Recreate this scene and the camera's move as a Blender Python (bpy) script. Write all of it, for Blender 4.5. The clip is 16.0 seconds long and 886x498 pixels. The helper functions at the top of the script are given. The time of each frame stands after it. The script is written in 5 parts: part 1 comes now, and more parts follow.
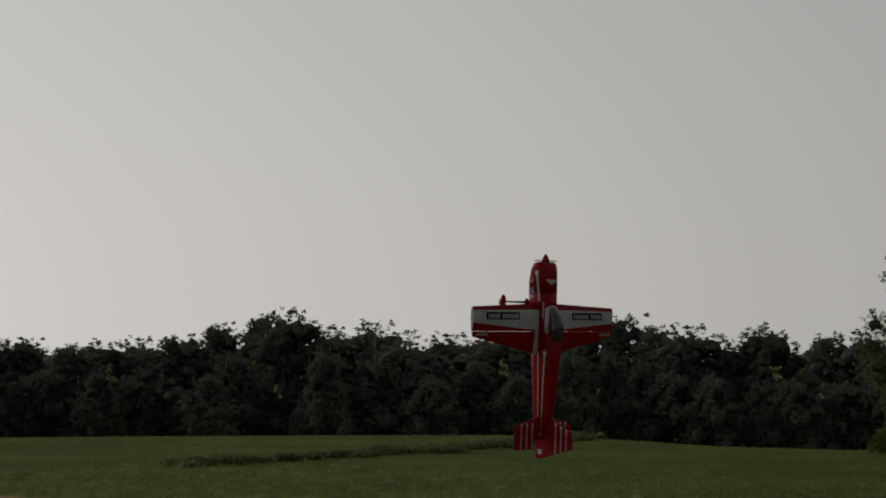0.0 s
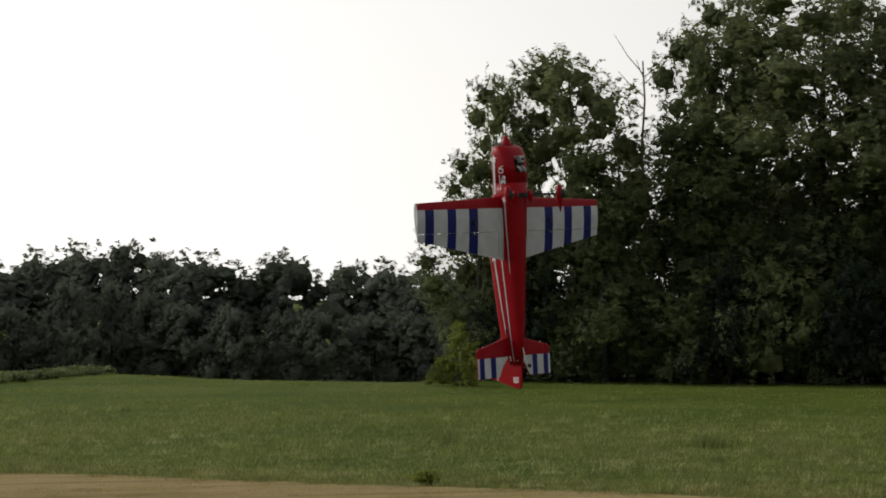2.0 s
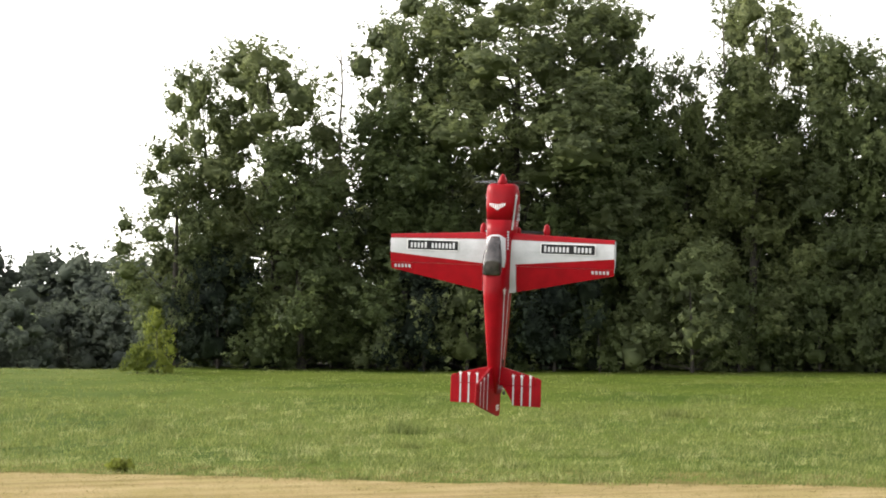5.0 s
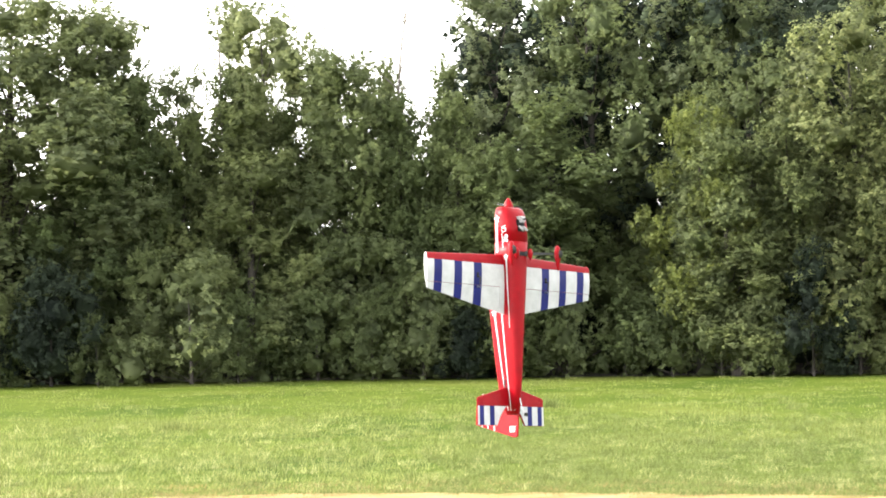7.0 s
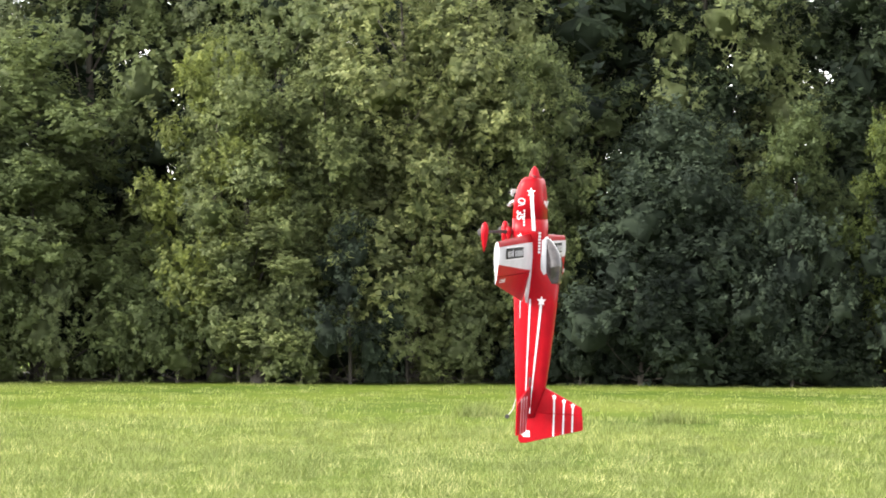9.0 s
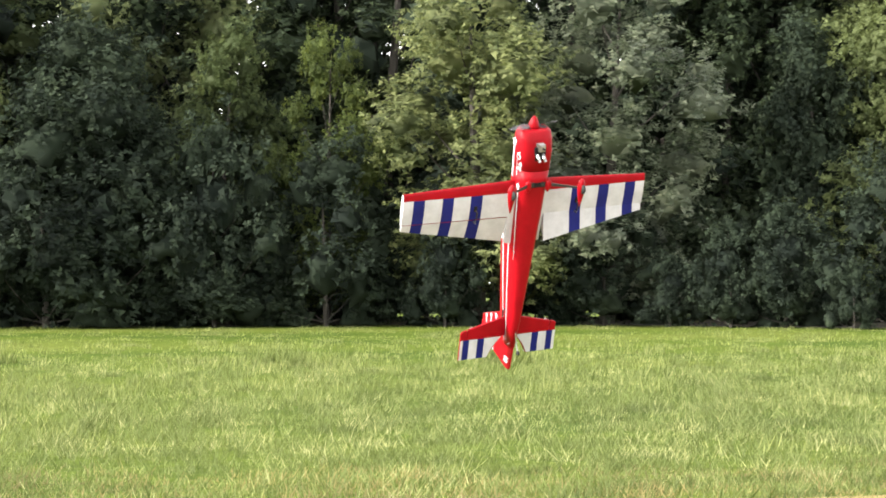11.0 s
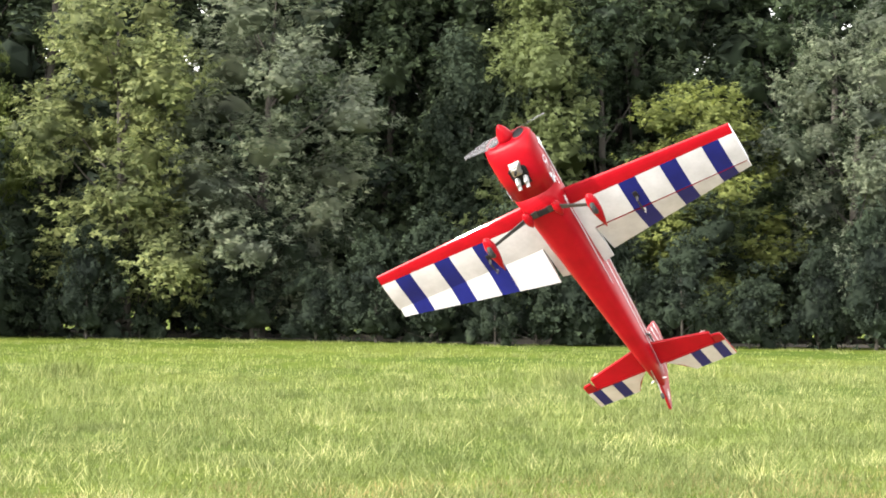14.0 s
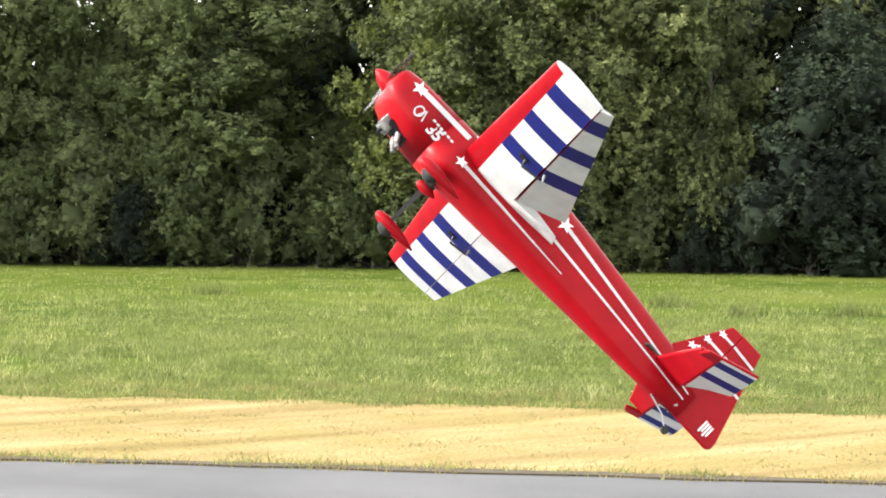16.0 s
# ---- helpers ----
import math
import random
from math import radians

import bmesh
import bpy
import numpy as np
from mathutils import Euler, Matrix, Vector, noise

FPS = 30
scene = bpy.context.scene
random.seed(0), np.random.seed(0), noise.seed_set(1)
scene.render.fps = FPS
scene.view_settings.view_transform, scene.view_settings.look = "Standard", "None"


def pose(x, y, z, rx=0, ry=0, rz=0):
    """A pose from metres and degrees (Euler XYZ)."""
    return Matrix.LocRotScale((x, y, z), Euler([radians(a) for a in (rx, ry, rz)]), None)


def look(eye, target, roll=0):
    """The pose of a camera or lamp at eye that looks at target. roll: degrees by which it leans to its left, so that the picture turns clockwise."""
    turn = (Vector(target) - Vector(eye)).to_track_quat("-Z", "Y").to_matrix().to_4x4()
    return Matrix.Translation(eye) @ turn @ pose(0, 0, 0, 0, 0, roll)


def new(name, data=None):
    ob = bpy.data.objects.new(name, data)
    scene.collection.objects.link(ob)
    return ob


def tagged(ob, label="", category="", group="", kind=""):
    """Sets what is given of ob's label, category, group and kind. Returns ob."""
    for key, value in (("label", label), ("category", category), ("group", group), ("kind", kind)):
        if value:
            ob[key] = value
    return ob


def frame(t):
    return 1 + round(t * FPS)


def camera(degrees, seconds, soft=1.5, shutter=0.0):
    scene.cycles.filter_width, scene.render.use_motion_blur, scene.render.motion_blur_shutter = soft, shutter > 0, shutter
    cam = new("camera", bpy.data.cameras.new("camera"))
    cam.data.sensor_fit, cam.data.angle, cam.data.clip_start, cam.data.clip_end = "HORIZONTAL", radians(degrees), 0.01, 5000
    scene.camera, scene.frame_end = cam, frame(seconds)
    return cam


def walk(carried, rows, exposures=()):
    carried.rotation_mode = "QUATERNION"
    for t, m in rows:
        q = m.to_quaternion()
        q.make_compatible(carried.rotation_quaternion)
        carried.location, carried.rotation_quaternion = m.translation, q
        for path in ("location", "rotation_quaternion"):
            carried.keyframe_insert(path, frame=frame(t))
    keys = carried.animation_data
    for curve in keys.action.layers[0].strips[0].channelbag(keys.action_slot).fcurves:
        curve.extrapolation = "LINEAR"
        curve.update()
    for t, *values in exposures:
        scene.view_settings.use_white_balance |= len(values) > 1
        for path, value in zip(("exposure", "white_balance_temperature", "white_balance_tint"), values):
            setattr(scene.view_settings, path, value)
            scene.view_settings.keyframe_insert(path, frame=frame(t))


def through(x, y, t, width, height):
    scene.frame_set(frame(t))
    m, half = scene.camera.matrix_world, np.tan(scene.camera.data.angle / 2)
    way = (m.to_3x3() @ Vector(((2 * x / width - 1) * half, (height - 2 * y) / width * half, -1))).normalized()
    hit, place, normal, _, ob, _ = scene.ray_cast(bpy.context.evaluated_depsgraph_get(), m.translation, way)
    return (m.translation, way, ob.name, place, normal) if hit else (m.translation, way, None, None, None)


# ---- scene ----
cam = camera(22.18, 16.0, soft=1.8)
walk(cam, [
    (0.00, look((0.000, -18.200, 5.381), (-0.000, 41.742, 8.008), -0.081)),
    (0.10, look((-0.353, -14.496, 5.119), (1.107, 45.427, 7.795), -0.020)),
    (0.20, look((-0.533, -10.787, 4.848), (2.427, 49.078, 7.572), 0.071)),
    (0.30, look((-0.501, -7.082, 4.565), (3.727, 52.698, 7.466), 0.131)),
    (0.40, look((-0.293, -3.387, 4.273), (4.868, 56.314, 7.292), 0.229)),
    (0.50, look((0.010, 0.099, 4.000), (6.103, 59.707, 7.132), 0.327)),
    (1.00, look((-0.039, -0.249, 4.021), (9.130, 59.005, 6.230), 0.315)),
    (1.50, look((-0.008, -0.044, 4.000), (11.164, 58.892, 5.293), 0.041)),
    (2.00, look((0.000, 0.002, 4.000), (13.506, 58.449, 5.200), -0.105)),
    (2.50, look((0.000, 0.000, 4.000), (17.753, 57.300, 5.222), -0.021)),
    (3.00, look((-0.077, -0.239, 4.022), (18.377, 56.845, 4.979), 0.520)),
    (3.20, look((-0.082, -0.260, 4.024), (17.966, 56.955, 4.892), 0.330)),
    (3.72, look((-0.072, -0.216, 4.020), (18.916, 56.694, 4.889), -0.006)),
    (4.25, look((-0.060, -0.171, 4.016), (19.880, 56.412, 4.886), 0.027)),
    (4.78, look((-0.047, -0.127, 4.012), (20.840, 56.114, 4.883), 0.059)),
    (5.30, look((-0.033, -0.084, 4.000), (21.778, 55.805, 4.877), 0.091)),
    (5.50, look((0.015, 0.036, 4.000), (22.600, 55.615, 4.951), -0.054)),
    (5.80, look((0.020, 0.046, 4.000), (24.305, 54.902, 5.019), -0.149)),
    (6.00, look((0.026, 0.053, 4.000), (26.038, 54.112, 5.014), -0.559)),
    (6.30, look((0.032, 0.059, 4.000), (28.814, 52.696, 4.990), -1.405)),
    (6.50, look((0.046, 0.078, 4.000), (30.385, 51.832, 4.988), -1.496)),
    (7.00, look((0.060, 0.091, 3.990), (33.054, 50.192, 5.087), -0.741)),
    (7.50, look((0.160, 0.211, 3.975), (36.491, 47.942, 5.303), -0.330)),
    (7.70, look((0.377, 0.467, 3.944), (38.025, 47.164, 5.366), 0.117)),
    (7.80, look((1.904, 2.318, 3.721), (39.971, 48.668, 5.344), 0.131)),
    (7.90, look((3.978, 4.755, 3.423), (42.459, 50.753, 5.284), 0.146)),
    (8.00, look((6.226, 7.307, 3.108), (45.117, 52.947, 5.225), 0.161)),
    (8.10, look((8.627, 9.991, 2.774), (47.811, 55.368, 5.116), 0.258)),
    (8.20, look((11.132, 12.715, 2.431), (50.620, 57.819, 4.959), 0.391)),
    (8.72, look((12.795, 13.450, 2.285), (53.514, 57.460, 4.567), 0.397)),
    (9.25, look((16.547, 15.108, 1.955), (59.925, 56.525, 3.684), 0.410)),
    (9.78, look((20.298, 16.766, 1.626), (66.167, 55.426, 2.801), 0.423)),
    (10.30, look((21.961, 17.501, 1.480), (68.878, 54.890, 2.409), 0.428)),
    (10.50, look((22.187, 16.701, 1.528), (70.119, 52.781, 2.348), 0.265)),
    (11.00, look((23.229, 15.816, 1.539), (72.820, 49.581, 2.368), -0.038)),
    (11.50, look((24.389, 14.839, 1.550), (75.641, 46.024, 2.386), 0.148)),
    (12.00, look((25.828, 13.451, 1.578), (79.038, 41.162, 2.514), 0.255)),
    (12.50, look((26.008, 13.228, 1.585), (79.480, 40.425, 2.666), 0.441)),
    (13.00, look((25.649, 13.566, 1.578), (78.676, 41.613, 2.908), 0.654)),
    (13.50, look((25.512, 13.699, 1.576), (78.362, 42.079, 2.851), 0.782)),
    (14.00, look((25.767, 13.587, 1.570), (78.831, 41.568, 2.773), 0.730)),
    (14.50, look((25.636, 14.353, 1.520), (77.977, 43.658, 2.794), 0.840)),
    (14.70, look((24.172, 15.312, 1.526), (74.846, 47.411, 2.900), 0.740)),
    (14.90, look((23.202, 16.731, 1.471), (71.844, 51.805, 3.406), 0.700)),
    (15.00, look((22.652, 17.207, 1.465), (70.395, 53.471, 3.809), 0.620)),
    (15.20, look((21.750, 17.958, 1.457), (67.968, 56.118, 4.242), 0.800)),
    (15.30, look((21.574, 18.370, 1.435), (67.212, 57.229, 4.108), 0.950)),
    (15.50, look((20.747, 18.557, 1.466), (65.449, 58.537, 3.197), 1.450)),
    (15.60, look((18.838, 17.487, 1.651), (62.807, 58.301, 2.662), 0.879)),
    (15.70, look((16.770, 16.344, 1.849), (59.739, 58.220, 2.175), 0.710)),
    (15.80, look((14.648, 15.145, 2.056), (56.360, 58.274, 1.838), 0.672)),
    (16.00, look((9.740, 11.343, 2.611), (48.817, 56.856, 1.356), 0.834)),
], exposures=[(0.0, -2.7), (0.5, -2.5), (1.0, -2.1), (1.5, -1.6), (2.0, -1.35), (2.5, -0.7), (3.0, -0.25), (5.3, 0.4), (5.5, 0.5), (6.0, 1.05),
              (6.5, 1.38), (7.0, 1.5), (8.2, 1.5), (10.3, 1.3), (12.5, 1.25), (14.0, 1.38), (14.5, 1.38), (15.0, 1.52), (15.5, 1.62), (16.0, 1.15)])

# ---------------------------------------------------------------- light
SUN_AZ, SUN_EL = -55.0, 27.0
world = bpy.data.worlds.new("sky")
scene.world = world
world.use_nodes = True
wn, wl = world.node_tree.nodes, world.node_tree.links
wn.clear()
sky = wn.new("ShaderNodeTexSky")
sky.sky_type = "NISHITA"
sky.sun_disc = False
sky.sun_elevation = radians(SUN_EL)
sky.sun_rotation = radians(SUN_AZ)
sky.air_density, sky.dust_density, sky.ozone_density = 1.0, 3.0, 1.0
# thick summer haze: white all round, brighter towards the sun
wco = wn.new("ShaderNodeTexCoord")
wdot = wn.new("ShaderNodeVectorMath")
wdot.operation = "DOT_PRODUCT"
wdot.inputs[1].default_value = (math.sin(radians(SUN_AZ)) * math.cos(radians(SUN_EL)), math.cos(radians(SUN_AZ)) * math.cos(radians(SUN_EL)), math.sin(radians(SUN_EL)))
wmap = wn.new("ShaderNodeMapRange")
wmap.inputs["From Min"].default_value, wmap.inputs["From Max"].default_value = -1.0, 1.0
wpow = wn.new("ShaderNodeMath")
wpow.operation, wpow.inputs[1].default_value = "POWER", 3.0
wamp = wn.new("ShaderNodeMath")
wamp.operation, wamp.inputs[1].default_value = "MULTIPLY", 62.0
wcol = wn.new("ShaderNodeMix")
wcol.data_type, wcol.blend_type = "RGBA", "MULTIPLY"
wcol.inputs["Factor"].default_value = 1.0
wcol.inputs["B"].default_value = (1.03, 1.0, 0.965, 1)
haze = wn.new("ShaderNodeMix")
haze.data_type = "RGBA"
haze.inputs["Factor"].default_value = 0.70
wbg = wn.new("ShaderNodeBackground")
wbg.inputs["Strength"].default_value = 0.11
wl.new(wco.outputs["Generated"], wdot.inputs[0])
wl.new(wdot.outputs["Value"], wmap.inputs["Value"])
wl.new(wmap.outputs["Result"], wpow.inputs[0])
wl.new(wpow.outputs["Value"], wamp.inputs[0])
wsep = wn.new("ShaderNodeSeparateXYZ")
wlow = wn.new("ShaderNodeMath")      # the haze thins towards the zenith
wlow.operation, wlow.use_clamp, wlow.inputs[0].default_value = "SUBTRACT", True, 1.0
wmul = wn.new("ShaderNodeMath")
wmul.operation = "MULTIPLY"
wl.new(wco.outputs["Generated"], wsep.inputs["Vector"])
wl.new(wsep.outputs["Z"], wlow.inputs[1])
wsq = wn.new("ShaderNodeMath")
wsq.operation, wsq.inputs[1].default_value = "POWER", 2.0
wadd = wn.new("ShaderNodeMath")      # the even white veil of the whole sky
wadd.operation, wadd.inputs[1].default_value = "ADD", 14.0
wl.new(wlow.outputs["Value"], wsq.inputs[0])
wl.new(wsq.outputs["Value"], wmul.inputs[0])
wl.new(wamp.outputs["Value"], wmul.inputs[1])
wl.new(wmul.outputs["Value"], wadd.inputs[0])
wl.new(wadd.outputs["Value"], wcol.inputs["A"])
wl.new(wcol.outputs["Result"], haze.inputs["B"])
wout = wn.new("ShaderNodeOutputWorld")
wl.new(sky.outputs["Color"], haze.inputs["A"])
wl.new(haze.outputs["Result"], wbg.inputs["Color"])
wl.new(wbg.outputs["Background"], wout.inputs["Surface"])

sun = new("sun", bpy.data.lights.new("sun", "SUN"))
sun.data.energy = 4.4
sun.data.angle = radians(1.0)
sun.data.color = (1.0, 0.94, 0.84)
_sd = Vector((math.sin(radians(SUN_AZ)) * math.cos(radians(SUN_EL)), math.cos(radians(SUN_AZ)) * math.cos(radians(SUN_EL)), math.sin(radians(SUN_EL))))
sun.matrix_world = look(_sd * 50, (0, 0, 0))


# ---------------------------------------------------------------- materials
def material(name):
    m = bpy.data.materials.new(name)
    m.use_nodes = True
    nt = m.node_tree
    return m, nt, nt.nodes["Principled BSDF"]


def ramp_noise(nt, scale, stops, coords, detail=4.0):
    tex = nt.nodes.new("ShaderNodeTexNoise")
    tex.inputs["Scale"].default_value = scale
    tex.inputs["Detail"].default_value = detail
    nt.links.new(coords, tex.inputs["Vector"])
    r = nt.nodes.new("ShaderNodeValToRGB")
    while len(r.color_ramp.elements) < len(stops):
        r.color_ramp.elements.new(0.5)
    for e, (p, c) in zip(r.color_ramp.elements, stops):
        e.position, e.color = p, (*c, 1)
    nt.links.new(tex.outputs["Fac"], r.inputs["Fac"])
    return r.outputs["Color"], tex.outputs["Fac"]


def mix(nt, a, b, fac, mode="MIX"):
    n = nt.nodes.new("ShaderNodeMix")
    n.data_type, n.blend_type = "RGBA", mode
    for sock, v in ((n.inputs["A"], a), (n.inputs["B"], b), (n.inputs["Factor"], fac)):
        if isinstance(v, (int, float)):
            sock.default_value = v
        elif isinstance(v, tuple):
            sock.default_value = (*v, 1)
        else:
            nt.links.new(v, sock)
    return n.outputs["Result"]


def bump(nt, bsdf, height, strength, distance):
    b = nt.nodes.new("ShaderNodeBump")
    b.inputs["Strength"].default_value, b.inputs["Distance"].default_value = strength, distance
    nt.links.new(height, b.inputs["Height"])
    nt.links.new(b.outputs["Normal"], bsdf.inputs["Normal"])


def coords(nt, kind="Object"):
    return nt.nodes.new("ShaderNodeTexCoord").outputs[kind]


def film(name, colour, dirt=0.12, rough=0.28, shine=0.35):
    """Shiny covering film or paint of a model aircraft, a little dusty."""
    m, nt, p = material(name)
    co = coords(nt)
    dark = tuple(c * 0.82 for c in colour)
    col, f = ramp_noise(nt, 9.0, [(0.35, dark), (0.65, colour)], co)
    fine, g = ramp_noise(nt, 60.0, [(0.4, (0.9, 0.9, 0.9)), (0.6, (1, 1, 1))], co)
    nt.links.new(mix(nt, col, fine, dirt * 3, "MULTIPLY"), p.inputs["Base Color"])
    p.inputs["Roughness"].default_value = rough
    p.inputs["Coat Weight"].default_value = 0.5 * shine
    p.inputs["Specular IOR Level"].default_value = shine
    bump(nt, p, g, 0.06, 0.004)
    return m


RED = film("red_film", (0.250, 0.003, 0.008), rough=0.36, shine=0.09)
WHITE = film("white_film", (0.460, 0.468, 0.498), shine=0.2)
BLUE = film("blue_film", (0.008, 0.012, 0.115), rough=0.4, shine=0.12)
BLACK = film("black_film", (0.012, 0.012, 0.014), rough=0.5, shine=0.1)
SILVER = film("silver_star", (0.72, 0.72, 0.74), rough=0.3)


def plain(name, colour, rough, metal=0.0, scale=40.0):
    m, nt, p = material(name)
    co = coords(nt)
    col, f = ramp_noise(nt, scale, [(0.3, tuple(c * 0.7 for c in colour)), (0.7, colour)], co)
    nt.links.new(col, p.inputs["Base Color"])
    p.inputs["Roughness"].default_value, p.inputs["Metallic"].default_value = rough, metal
    bump(nt, p, f, 0.15, 0.003)
    return m


RUBBER = plain("rubber", (0.014, 0.014, 0.014), 0.8)
CARBON = plain("carbon_fibre", (0.013, 0.013, 0.014), 0.5)
ALLOY = plain("cast_alloy", (0.38, 0.38, 0.38), 0.35, 0.9)
STEEL = plain("steel_wire", (0.35, 0.35, 0.35), 0.3, 1.0)

CANOPY, _nt, _p = material("smoked_canopy")
_p.inputs["Base Color"].default_value = (0.06, 0.06, 0.065, 1)
_p.inputs["Roughness"].default_value = 0.06
_p.inputs["Coat Weight"].default_value = 0.3
_c, _f = ramp_noise(_nt, 14.0, [(0.4, (0.025, 0.022, 0.024)), (0.6, (0.06, 0.05, 0.052))], coords(_nt))
_nt.links.new(_c, _p.inputs["Base Color"])

PROP, _nt, _p = material("turning_propeller")
_p.inputs["Base Color"].default_value = (0.12, 0.12, 0.13, 1)
_p.inputs["Roughness"].default_value = 0.35
_p.inputs["Alpha"].default_value = 0.38
_p.inputs["Specular IOR Level"].default_value = 0.1


def leaf_material(name, dark, light, through_colour, gloss=0.6, patch=0.55, spread=0.34, through=0.46, sheen=0.12):
    m, nt, p = material(name)
    geo = nt.nodes.new("ShaderNodeNewGeometry")
    info = nt.nodes.new("ShaderNodeObjectInfo")
    r = nt.nodes.new("ShaderNodeValToRGB")
    r.color_ramp.elements[0].color, r.color_ramp.elements[1].color = (*dark, 1), (*light, 1)
    nt.links.new(geo.outputs["Random Per Island"], r.inputs["Fac"])
    hsv = nt.nodes.new("ShaderNodeHueSaturation")
    mr = nt.nodes.new("ShaderNodeMapRange")
    mr.inputs["To Min"].default_value, mr.inputs["To Max"].default_value = 0.75, 1.25
    nt.links.new(info.outputs["Random"], mr.inputs["Value"])
    nt.links.new(mr.outputs["Result"], hsv.inputs["Value"])
    mh = nt.nodes.new("ShaderNodeMapRange")
    mh.inputs["To Min"].default_value, mh.inputs["To Max"].default_value = 0.515, 0.485
    nt.links.new(info.outputs["Random"], mh.inputs["Value"])
    nt.links.new(mh.outputs["Result"], hsv.inputs["Hue"])
    nt.links.new(r.outputs["Color"], hsv.inputs["Color"])
    tint, _f = ramp_noise(nt, patch, [(0.32, (1 - spread, 1 - spread, 1 - 0.8 * spread)), (0.68, (1 + spread, 1 + 0.9 * spread, 1 + 0.5 * spread))], coords(nt), 5)
    leafy = mix(nt, hsv.outputs["Color"], tint, 1.0, "MULTIPLY")
    nt.links.new(leafy, p.inputs["Base Color"])
    p.inputs["Roughness"].default_value = gloss
    p.inputs["Specular IOR Level"].default_value = sheen
    tr = nt.nodes.new("ShaderNodeBsdfTranslucent")
    nt.links.new(mix(nt, leafy, through_colour, 0.5), tr.inputs["Color"])
    ms = nt.nodes.new("ShaderNodeMixShader")
    ms.inputs["Fac"].default_value = through
    nt.links.new(p.outputs["BSDF"], ms.inputs[1])
    nt.links.new(tr.outputs["BSDF"], ms.inputs[2])
    nt.links.new(ms.outputs["Shader"], nt.nodes["Material Output"].inputs["Surface"])
    return m


LEAF = {
    "tall": leaf_material("leaves_green", (0.074, 0.096, 0.046), (0.136, 0.166, 0.080), (0.25, 0.28, 0.11)),
    "mid": leaf_material("leaves_fresh_green", (0.064, 0.084, 0.038), (0.114, 0.144, 0.064), (0.20, 0.24, 0.085)),
    "thin": leaf_material("leaves_poplar", (0.082, 0.102, 0.060), (0.136, 0.164, 0.096), (0.24, 0.28, 0.12)),
    "pale": leaf_material("leaves_pale_green", (0.042, 0.060, 0.028), (0.166, 0.196, 0.088), (0.15, 0.18, 0.069), spread=0.5),
    "silver": leaf_material("leaves_silver_green", (0.050, 0.068, 0.048), (0.170, 0.195, 0.145), (0.14, 0.17, 0.103), spread=0.5),
    "lime": leaf_material("leaves_yellow_green", (0.046, 0.066, 0.021), (0.126, 0.154, 0.051), (0.16, 0.19, 0.040), spread=0.45),
    # dark: dark green, taken darker still for the shade inside the wood
    "dark": leaf_material("leaves_dark_shaded", (0.010, 0.016, 0.012), (0.029, 0.042, 0.027), (0.040, 0.056, 0.029), 0.9, spread=0.45, through=0.25),
    # deep: the tall trees' green again, darkened to stand for shade behind the edge
    "deep": leaf_material("leaves_green_shaded", (0.016, 0.026, 0.016), (0.050, 0.070, 0.037), (0.065, 0.092, 0.040), through=0.32),
    "bright": leaf_material("leaves_bright_lime", (0.09, 0.12, 0.023), (0.20, 0.24, 0.052), (0.28, 0.32, 0.046)),
    # far: paler and bluer, the haze of distance put into the leaf colour
    "far": leaf_material("leaves_haze_tinted", (0.080, 0.100, 0.084), (0.128, 0.152, 0.122), (0.16, 0.19, 0.12), 0.8, 0.22, 0.35),
}
GRASS = leaf_material("grass_blades", (0.026, 0.040, 0.010), (0.262, 0.296, 0.128), (0.24, 0.30, 0.065), 0.75, 1.2, 0.36, 0.42, 0.04)
PALEGRASS = leaf_material("pale_grass_blades", (0.19, 0.22, 0.08), (0.40, 0.41, 0.21), (0.35, 0.38, 0.16), 0.7, 1.6, 0.2, 0.4, 0.08)
DRYGRASS = leaf_material("dry_grass_blades", (0.16, 0.135, 0.06), (0.33, 0.28, 0.135), (0.28, 0.24, 0.10), 0.7)
BARK = plain("bark", (0.050, 0.044, 0.037), 0.9, 0.0, 12.0)
DEADWOOD = plain("dead_wood", (0.17, 0.15, 0.13), 0.85, 0.0, 9.0)

FIELD, _nt, _p = material("meadow_ground")
_co = coords(_nt)
_a, _fa = ramp_noise(_nt, 0.12, [(0.35, (0.048, 0.076, 0.010)), (0.5, (0.072, 0.100, 0.014)), (0.68, (0.104, 0.124, 0.026))], _co, 6)
_b, _fb = ramp_noise(_nt, 5.0, [(0.3, (0.5, 0.55, 0.45)), (0.7, (1.2, 1.2, 1.1))], _co, 8)
_nt.links.new(mix(_nt, _a, _b, 0.8, "MULTIPLY"), _p.inputs["Base Color"])
_p.inputs["Roughness"].default_value = 0.9
_p.inputs["Specular IOR Level"].default_value = 0.05
bump(_nt, _p, _fb, 1.0, 0.08)

MOWN, _nt, _p = material("dry_mown_grass")
_co = coords(_nt)
_map = _nt.nodes.new("ShaderNodeMapping")
_map.inputs["Rotation"].default_value = (0, 0, radians(35.6))
_map.inputs["Scale"].default_value = (0.06, 0.9, 1)
_nt.links.new(_co, _map.inputs["Vector"])
_a, _fa = ramp_noise(_nt, 1.5, [(0.28, (0.19, 0.138, 0.058)), (0.5, (0.29, 0.220, 0.105)), (0.72, (0.35, 0.280, 0.150))], _map.outputs["Vector"], 8)
_b, _fb = ramp_noise(_nt, 18.0, [(0.3, (0.62, 0.62, 0.56)), (0.7, (1.1, 1.1, 1.1))], _co, 8)
_c, _fc = ramp_noise(_nt, 0.55, [(0.40, (0.80, 0.84, 0.66)), (0.62, (1, 1, 1))], _co, 6)
